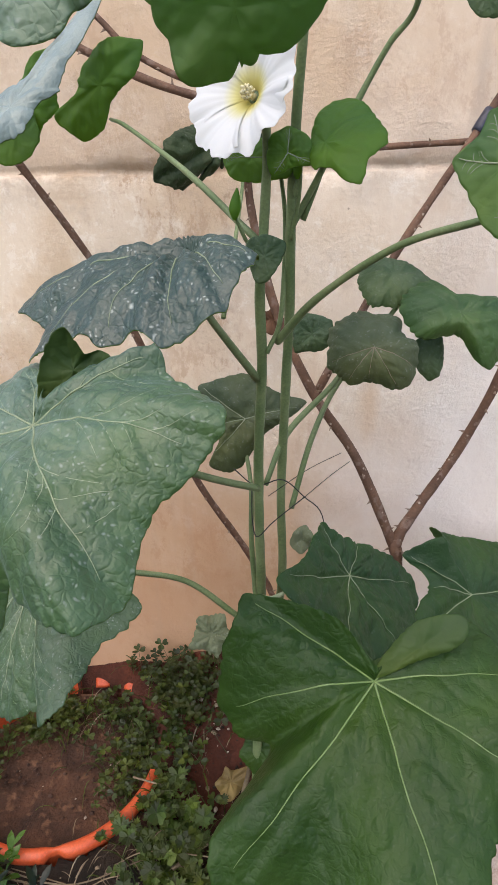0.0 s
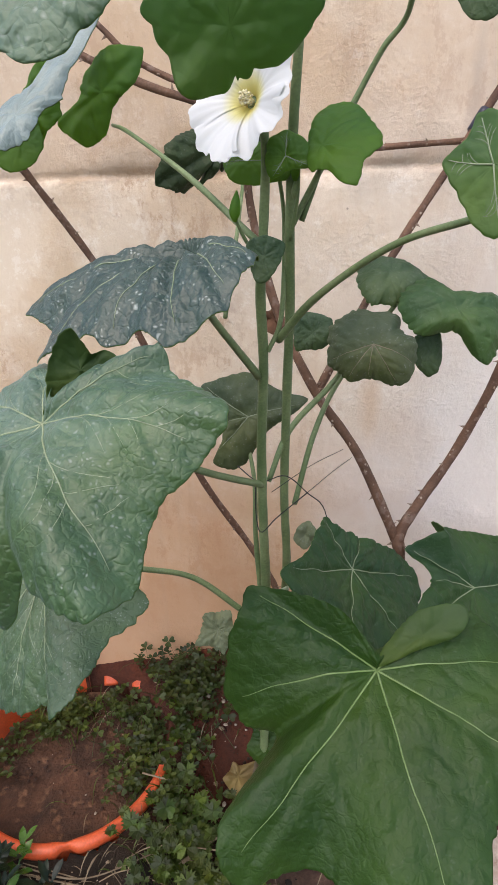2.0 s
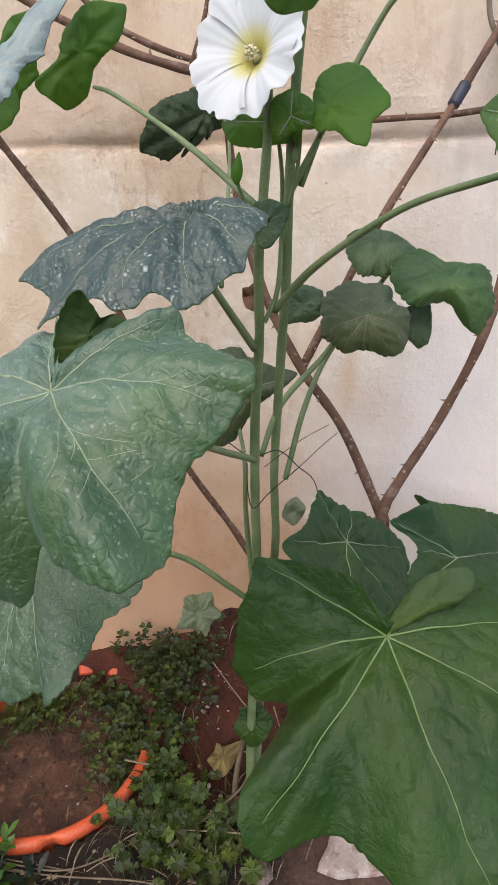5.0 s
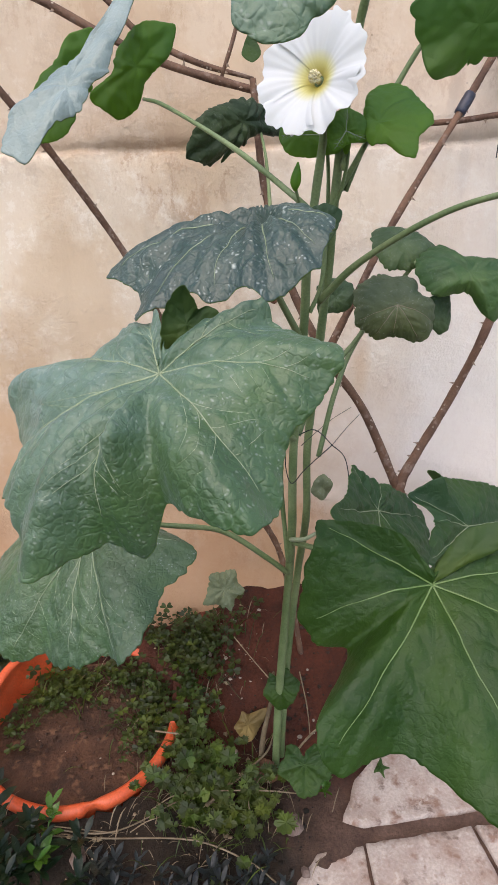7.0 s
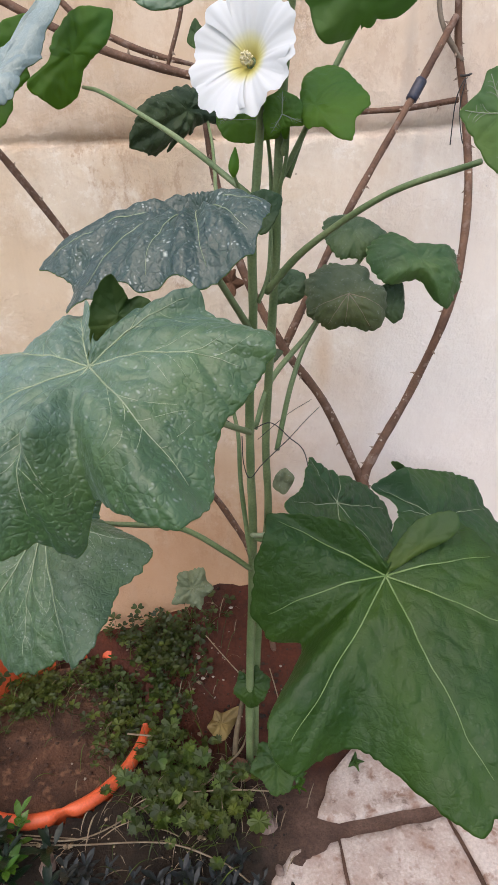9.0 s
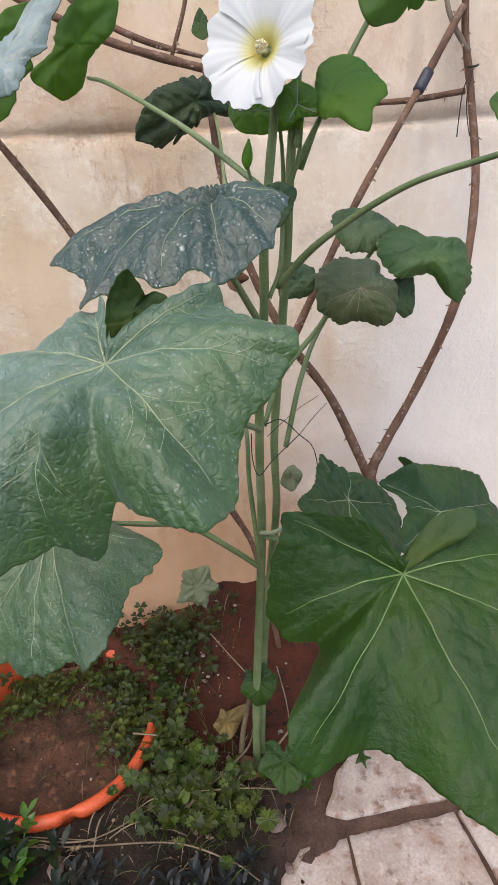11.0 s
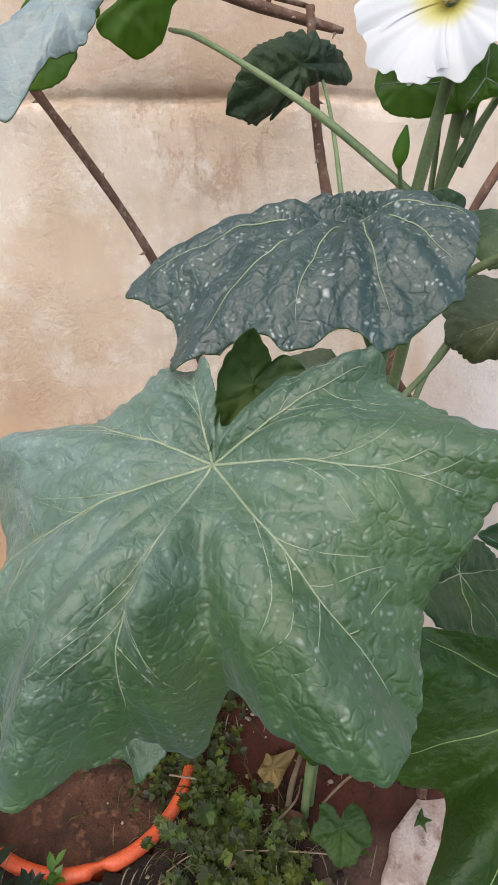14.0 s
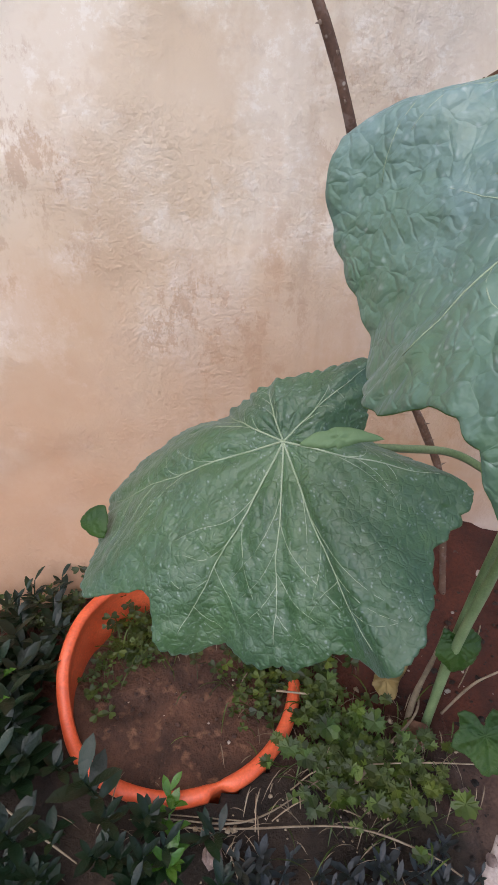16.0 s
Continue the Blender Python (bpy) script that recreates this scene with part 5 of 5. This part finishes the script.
def blade_strip(base, tip, bend, width):
    """A narrow pointed blade of grass or a lance-shaped leaf."""
    base, tip = np.array(base, float), np.array(tip, float)
    d = tip - base
    side = np.cross(d, (0.2, 0.3, 1.0))
    side /= np.linalg.norm(side) + 1e-9
    v = []
    for s, w in ((0, 0.25), (0.25, 0.8), (0.5, 1.0), (0.75, 0.75), (1.0, 0.04)):
        p = base + d * s + np.array(bend) * (s * (1 - s) * 4)
        fold = np.array((0, 0, -0.25 * width * w))
        v += [p - side * width * w, p + fold, p + side * width * w]
    f = []
    for i in range(4):
        for j in range(2):
            f.append((i * 3 + j, i * 3 + j + 1, i * 3 + j + 4, i * 3 + j + 3))
    return np.array(v), f


def weed_patch(name, spots, label, category, mat, seed, sizes=(0.006, 0.011), height=(0.01, 0.035), lobed=0.0):
    rng = np.random.RandomState(seed)
    pieces = []
    for x, y, z in spots:
        base = np.array((x, y, z - 0.004))
        h = rng.uniform(*height)
        lean = rng.randn(3) * (0.5, 0.5, 0) * h
        top = base + (0, 0, h) + lean
        v, f = tube([(*base, 0.0006), (*(base * 0.5 + top * 0.5 + rng.randn(3) * 0.002), 0.0005), (*top, 0.0004)], 4, 0.02)
        pieces.append((v, f))
        up = np.array((rng.randn() * 0.35, -0.25 + rng.randn() * 0.35, 1.0))
        turn = rng.rand() * 6.28
        size = rng.uniform(*sizes)
        count = 5 if rng.rand() < lobed else 3
        for k in range(count):
            a = turn + k * 6.283 / count
            d = np.array((math.cos(a), math.sin(a), rng.uniform(-0.3, 0.25)))
            pieces.append(leaflet(top, d, up, size, 0.15, rng, lobed > 0 and rng.rand() < lobed))
    v, f = joined(pieces)
    ob = mesh_object(name, v, f, mat, None, v.mean(0), smooth=False)
    return tagged(ob, label, category, kind="stuff")


def scatter(count, seed, where):
    """Spots drawn from rows of (x, y, spread x, spread y, share)."""
    rng = np.random.RandomState(seed)
    rows = np.array(where, float)
    share = rows[:, 4] / rows[:, 4].sum()
    out = []
    while len(out) < count:
        r = rows[rng.choice(len(rows), p=share)]
        x, y = r[0] + rng.randn() * r[2], r[1] + rng.randn() * r[3]
        q = clear_spot(x, y)
        if 0.138 < q < 0.168 or y > 0.875 or (x > 0.03 and y < 0.66):
            continue
        out.append((x, y, ground_z(x, y)))
    return out


weed_patch("clover", scatter(230, 1, [(-0.19, 0.80, 0.03, 0.03, 3), (-0.175, 0.70, 0.018, 0.05, 2.5), (-0.13, 0.62, 0.045, 0.04, 2), (-0.30, 0.84, 0.06, 0.02, 2), (-0.24, 0.75, 0.02, 0.04, 3), (-0.41, 0.79, 0.03, 0.02, 1.5)]), "low clover weeds growing round the sunken pot", "weed", WEED, 1, (0.007, 0.013), (0.01, 0.04))
weed_patch("geranium_weed", scatter(75, 2, [(-0.12, 0.60, 0.04, 0.03, 2), (-0.10, 0.57, 0.04, 0.025, 2), (-0.16, 0.64, 0.02, 0.04, 1), (-0.06, 0.61, 0.03, 0.02, 1)]), "bright lobed weeds in front of the hollyhock stem", "weed", WEED, 2, (0.007, 0.015), (0.01, 0.045), 0.8)
weed_patch("broad_weed", scatter(52, 22, [(-0.13, 0.615, 0.03, 0.025, 3), (-0.10, 0.575, 0.03, 0.02, 3), (-0.17, 0.66, 0.015, 0.04, 2), (-0.16, 0.585, 0.03, 0.02, 1)]), "bright broad-lobed weeds crowding before the pot", "weed", BRIGHT, 22, (0.010, 0.018), (0.015, 0.05), 0.75)
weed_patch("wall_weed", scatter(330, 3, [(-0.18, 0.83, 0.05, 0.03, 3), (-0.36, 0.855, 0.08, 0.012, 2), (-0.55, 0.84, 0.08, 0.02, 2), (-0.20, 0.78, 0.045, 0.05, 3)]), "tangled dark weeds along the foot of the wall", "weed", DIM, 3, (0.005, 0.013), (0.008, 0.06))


weed_patch("pot_weed", scatter(150, 13, [(-0.42, 0.79, 0.03, 0.025, 3), (-0.34, 0.825, 0.05, 0.015, 3), (-0.245, 0.75, 0.018, 0.05, 3), (-0.46, 0.72, 0.015, 0.03, 1)]), "small weeds sprouting inside the sunken pot", "weed", WEED, 13, (0.005, 0.011), (0.008, 0.035))


def grass_tuft(name, spots, label, mat, seed, length=(0.02, 0.07), width=(0.0006, 0.0014)):
    rng = np.random.RandomState(seed)
    pieces = []
    for x, y, z in spots:
        reach = rng.uniform(*length)
        d = rng.randn(3) * (1, 1, 0.3) + (0, 0, 0.6)
        d /= np.linalg.norm(d)
        base = np.array((x, y, z - 0.002))
        pieces.append(blade_strip(base, base + d * reach, (0, 0, reach * 0.3), rng.uniform(*width)))
    v, f = joined(pieces)
    ob = mesh_object(name, v, f, mat, None, v.mean(0))
    return tagged(ob, label, "grass", kind="stuff")


grass_tuft("grass", scatter(330, 5, [(-0.19, 0.80, 0.05, 0.04, 3), (-0.24, 0.74, 0.03, 0.04, 2), (-0.41, 0.79, 0.035, 0.025, 4), (-0.33, 0.82, 0.05, 0.02, 1), (-0.15, 0.63, 0.06, 0.05, 2), (-0.10, 0.55, 0.06, 0.04, 2)]), "thin green grass and weed stalks", WEED, 5)
grass_tuft("dry_grass", scatter(230, 6, [(-0.20, 0.80, 0.05, 0.05, 1.5), (-0.15, 0.57, 0.08, 0.05, 3), (-0.30, 0.52, 0.10, 0.03, 2), (-0.33, 0.80, 0.06, 0.03, 1), (-0.12, 0.80, 0.05, 0.05, 1), (-0.04, 0.60, 0.03, 0.04, 1)]), "dry straw-coloured grass litter", STRAW, 6, (0.015, 0.05), (0.0004, 0.0009))


def shrub(at, count, seed, label, spread, mat=SHRUB, tall=0.09, size=(0.02, 0.038), broad=0.19):
    """A low plant of leafy shoots with lance-shaped leaves."""
    rng = np.random.RandomState(seed)
    ob = thing("low_shrub", at, label, "shrub", "low shrubs by the pot")
    for _ in range(count):
        x, y = at[0] + rng.randn() * spread, at[1] + rng.randn() * spread
        if clear_spot(x, y) < 0.175 or y > 0.86:
            continue
        h = rng.uniform(0.4, 1.0) * tall
        z = ground_z(x, y)
        tip = np.array((x + rng.randn() * 0.015, y + rng.randn() * 0.015, z + h))
        pieces = [tube([(x, y, z - 0.005, 0.0014), (*(np.array((x, y, z)) * 0.5 + tip * 0.5), 0.0012), (*tip, 0.0008)], 5, 0.01)]
        for k in range(9):
            s = 0.35 + 0.65 * k / 8
            p = np.array((x, y, z)) * (1 - s) + tip * s
            a = k * 2.4 + rng.rand()
            ln = rng.uniform(*size) * (1.1 - 0.4 * s)
            d = np.array((math.cos(a), math.sin(a), 0.5 * s + rng.rand() * 0.3)) * ln
            pieces.append(blade_strip(p, p + d, (0, 0, ln * 0.12), ln * broad))
        v, f = joined(pieces)
        mesh_object("shoot", v, f, mat, ob, (x, y, z))
    return ob


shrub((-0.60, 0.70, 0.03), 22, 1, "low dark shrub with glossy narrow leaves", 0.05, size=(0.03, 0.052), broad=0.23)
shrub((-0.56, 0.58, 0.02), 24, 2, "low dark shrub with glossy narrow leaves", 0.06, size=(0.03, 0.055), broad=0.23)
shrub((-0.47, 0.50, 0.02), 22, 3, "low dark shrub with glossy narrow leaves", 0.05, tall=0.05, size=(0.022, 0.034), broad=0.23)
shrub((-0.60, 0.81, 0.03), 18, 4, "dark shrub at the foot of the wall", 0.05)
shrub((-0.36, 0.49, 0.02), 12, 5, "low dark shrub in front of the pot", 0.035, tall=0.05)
shrub((-0.605, 0.645, 0.04), 4, 6, "bright young shoot with glossy green leaves", 0.012, YOUNG, 0.10, (0.04, 0.06), 0.24)
shrub((-0.36, 0.512, 0.025), 2, 7, "bright young shoot with glossy green leaves", 0.006, YOUNG, 0.035, (0.024, 0.034), 0.24)


shrub((-0.25, 0.47, 0.02), 16, 8, "low dusty bluish plant with broad dark leaves", 0.03, BLUISH, 0.035, (0.014, 0.026))
shrub((-0.15, 0.455, 0.02), 20, 9, "low dusty bluish plant with broad dark leaves", 0.032, BLUISH, 0.035, (0.014, 0.026))
shrub((-0.07, 0.475, 0.02), 14, 10, "low dusty bluish plant with broad dark leaves", 0.022, BLUISH, 0.03, (0.012, 0.022))
shrub((0.045, 0.612, 0.015), 2, 12, "small bright green sprig beside the paving", 0.006, YOUNG, 0.03, (0.014, 0.02))


def twig(rows, label, mat=STRAW, sides=6):
    v, f = tube(rows, sides, 0.006, 0.3, len(rows))
    ob = mesh_object("dry_twig", v, f, mat, None, rows[0][:3])
    return tagged(ob, label, "twig", "dry twigs on the ground")


twig([(-0.36, 0.535, 0.036, 0.001), (-0.271, 0.53, 0.04, 0.0012), (-0.146, 0.53, 0.04, 0.0013), (-0.066, 0.506, 0.035, 0.0012), (-0.028, 0.486, 0.025, 0.001)], "long pale dry stalk lying on weeds")
twig([(-0.366, 0.54, 0.045, 0.001), (-0.26, 0.536, 0.045, 0.0012), (-0.169, 0.581, 0.05, 0.001)], "pale dry stalk lying on weeds")
twig([(-0.115, 0.593, 0.055, 0.0009), (-0.043, 0.592, 0.058, 0.001), (0.02, 0.596, 0.045, 0.0009)], "thin pale dry stalk")
twig([(-0.131, 0.579, 0.04, 0.0028), (-0.10, 0.605, 0.048, 0.0026), (-0.044, 0.654, 0.056, 0.0018), (-0.03, 0.69, 0.06, 0.001)], "snapped brown twig lying by the stem")
twig([(-0.222, 0.684, 0.068, 0.0016), (-0.176, 0.678, 0.068, 0.0016)], "short pale stick across the pot rim")
twig([(0.008, 0.66, 0.224, 0.0009), (0.022, 0.68, 0.13, 0.001), (0.031, 0.705, 0.03, 0.001)], "thin dry stalk beside the stem")
twig([(0.0, 0.672, 0.03, 0.0018), (0.035, 0.685, 0.07, 0.0018), (0.067, 0.697, 0.078, 0.0015), (0.135, 0.729, 0.065, 0.0012)], "arched dry twig beside the stem")
twig([(-0.551, 0.556, 0.05, 0.0014), (-0.50, 0.525, 0.055, 0.0014), (-0.446, 0.496, 0.045, 0.001)], "thorny dry stem lying over the shrub")
twig([(-0.352, 0.546, 0.04, 0.0009), (-0.254, 0.536, 0.042, 0.0009)], "thin pale dry stalk")
twig([(-0.21, 0.569, 0.045, 0.0009), (-0.172, 0.59, 0.05, 0.0009), (-0.10, 0.60, 0.045, 0.0008)], "thin pale dry stalk")
twig([(-0.098, 0.80, 0.16, 0.0008), (-0.06, 0.77, 0.13, 0.0009), (-0.02, 0.74, 0.10, 0.0009)], "thin dry stalk by the wall")
twig([(-0.052, 0.655, 0.03, 0.004), (-0.046, 0.662, 0.09, 0.0038), (-0.034, 0.664, 0.16, 0.003), (-0.03, 0.662, 0.22, 0.002)], "dry brown stump of an old stalk beside the stem", DRYSTALK, 8)
litter_rng = np.random.RandomState(9)
for k in range(16):
    x, y = -0.2 + litter_rng.randn() * 0.14, 0.56 + litter_rng.randn() * 0.04
    if clear_spot(x, y) < 0.18:
        continue
    a, ln = litter_rng.rand() * 3.14, litter_rng.uniform(0.02, 0.05)
    z = ground_z(x, y) + 0.012
    twig([(x, y, z, 0.0007), (x + math.cos(a) * ln * 0.5, y + math.sin(a) * ln * 0.5, z + 0.005, 0.0008), (x + math.cos(a) * ln, y + math.sin(a) * ln, z, 0.0006)], "bit of dry straw on the soil")


def stone(at, size, seed, mat=STONE, name="stone", label="small pale stone on the red soil"):
    bm = bmesh.new()
    bmesh.ops.create_icosphere(bm, subdivisions=2, radius=1.0)
    rng = np.random.RandomState(seed)
    stretch_by = rng.uniform(0.6, 1.2, 3) * (1, 1, 0.6)
    for q in bm.verts:
        k = 1 + 0.35 * noise.noise(q.co * 1.6 + Vector((seed, 0, 0)))
        q.co = Vector((q.co.x * stretch_by[0], q.co.y * stretch_by[1], q.co.z * stretch_by[2])) * k * size
    me = bpy.data.meshes.new(name)
    bm.to_mesh(me)
    bm.free()
    me.materials.append(mat)
    ob = new(name, me)
    ob.location = (at[0], at[1], at[2] + size * 0.25)
    AT[ob] = Vector(at)
    return tagged(ob, label, "stone", "stones on the soil")


for k, (x, y, s) in enumerate([(-0.143, 0.811, 0.0060), (-0.113, 0.793, 0.0040), (-0.104, 0.763, 0.0040), (-0.098, 0.839, 0.0040), (-0.055, 0.844, 0.0030), (0.076, 0.817, 0.0070), (0.013, 0.696, 0.0040), (-0.099, 0.780, 0.0030), (0.028, 0.769, 0.0020), (-0.092, 0.677, 0.0050)]):
    stone((x, y, ground_z(x, y)), s, k)
for k, (x, y, s) in enumerate([(-0.002, 0.56, 0.014), (0.012, 0.504, 0.010), (-0.06, 0.51, 0.010), (-0.30, 0.505, 0.012)]):
    stone((x, y, ground_z(x, y)), s, k + 20, RUBBLE, label="rough pinkish rubble stone at the paving edge")


loose_leaf("weed_leaf", (0.138, 0.655, 0.027), (0.1, -0.3, 0.95), [(0, 1.7, 0.2), (35, 0.7, 0), (70, 1.6, 0.3), (110, 0.7, 0), (150, 1.5, 0.2), (200, 0.6, 0), (290, 1.5, 0.3), (330, 0.7, 0)], DEEP, "small dark lobed weed leaf lying on the paving", "leaf", 37)


def crumbs(name, spots, label, mat, seed, size):
    """Loose clods of soil strewn over the ground."""
    rng = np.random.RandomState(seed)
    base = np.array([(1, 0, 0), (-1, 0, 0), (0, 1, 0), (0, -1, 0), (0, 0, 1), (0, 0, -1), (0.7, 0.7, 0.4), (-0.7, 0.6, 0.4), (0.6, -0.7, 0.4), (-0.7, -0.7, 0.4)], float)
    tri = [(4, 0, 6), (4, 6, 2), (4, 2, 7), (4, 7, 1), (4, 1, 9), (4, 9, 3), (4, 3, 8), (4, 8, 0), (5, 6, 0), (5, 2, 6), (5, 7, 2), (5, 1, 7), (5, 9, 1), (5, 3, 9), (5, 8, 3), (5, 0, 8)]
    pieces = []
    for x, y, z in spots:
        k = size[0] + (size[1] - size[0]) * rng.rand() ** 3
        turn = np.array(Matrix.Rotation(rng.rand() * 6.28, 3, "Z"))
        v = (base * rng.uniform(0.65, 1.25, (10, 1)) * (1, 0.85, 0.65)) @ turn.T * k
        pieces.append((v + (x, y, z - 0.002 + 0.2 * k), tri))
    v, f = joined(pieces)
    ob = mesh_object(name, v, f, mat, None, v.mean(0))
    return tagged(ob, label, "soil", kind="stuff")


crumbs("soil_clod", scatter(420, 15, [(-0.10, 0.80, 0.06, 0.05, 3), (0.0, 0.70, 0.06, 0.05, 2), (0.06, 0.76, 0.05, 0.04, 2), (-0.10, 0.52, 0.08, 0.03, 2), (-0.02, 0.56, 0.03, 0.03, 1)]), "loose crumbs of reddish brown soil", GROUND, 15, (0.0012, 0.006))
crumbs("pale_grit", scatter(70, 31, [(-0.09, 0.80, 0.05, 0.04, 3), (-0.02, 0.72, 0.05, 0.05, 2), (-0.33, 0.74, 0.06, 0.05, 1), (-0.10, 0.54, 0.08, 0.03, 2)]), "pale grit strewn over the red soil", STONE, 31, (0.0010, 0.0032))
crumbs("dead_leaf_bit", scatter(110, 32, [(-0.15, 0.80, 0.06, 0.04, 3), (-0.13, 0.60, 0.06, 0.04, 3), (-0.28, 0.80, 0.05, 0.03, 1), (-0.22, 0.54, 0.10, 0.03, 3), (-0.02, 0.60, 0.03, 0.03, 1)]), "crumbled brown bits of dead leaves on the soil", STRAW, 32, (0.0015, 0.006))
crumbs("pot_crumb", scatter(200, 16, [(-0.35, 0.71, 0.07, 0.06, 1)]), "loose crumbs of soil in the sunken pot", SOIL, 16, (0.001, 0.0045))


def shard(at, turn, size, seed):
    """A broken curved piece of the orange pot."""
    v, f = [], []
    for i in range(7):
        for j in range(5):
            a = (i / 6 - 0.5) * 0.9
            edge = 1 - 0.3 * abs(noise.noise(Vector((i, j, seed))))
            p = Vector((math.sin(a) * size * 1.6 * edge, (1 - math.cos(a)) * size, (j / 4 - 0.4) * size * edge))
            v.append(Matrix.Rotation(turn, 3, "Z") @ Matrix.Rotation(-0.6, 3, "X") @ p + Vector(at))
    f = [(i * 5 + j, (i + 1) * 5 + j, (i + 1) * 5 + j + 1, i * 5 + j + 1) for i in range(6) for j in range(4)]
    v = np.array(v)
    low = v + (0, 0.002, 0)
    rim_loop = [j for j in range(5)] + [i * 5 + 4 for i in range(1, 7)] + [30 + j for j in range(3, -1, -1)] + [i * 5 for i in range(5, 0, -1)]
    g = [tuple(q + 35 for q in face[::-1]) for face in f]
    side = [(rim_loop[k], rim_loop[(k + 1) % len(rim_loop)], rim_loop[(k + 1) % len(rim_loop)] + 35, rim_loop[k] + 35) for k in range(len(rim_loop))]
    ob = mesh_object("pot_shard", np.vstack([v, low]), f + g + side, PLASTIC, None, at)
    return tagged(ob, "broken orange plastic pot shard half buried in soil", "pot shard", "broken pot shards")


shard((-0.345, 0.862, 0.062), 0.2, 0.018, 1)
shard((-0.29, 0.85, 0.072), -0.3, 0.014, 2)
shard((-0.13, 0.713, 0.022), 0.1, 0.014, 3)
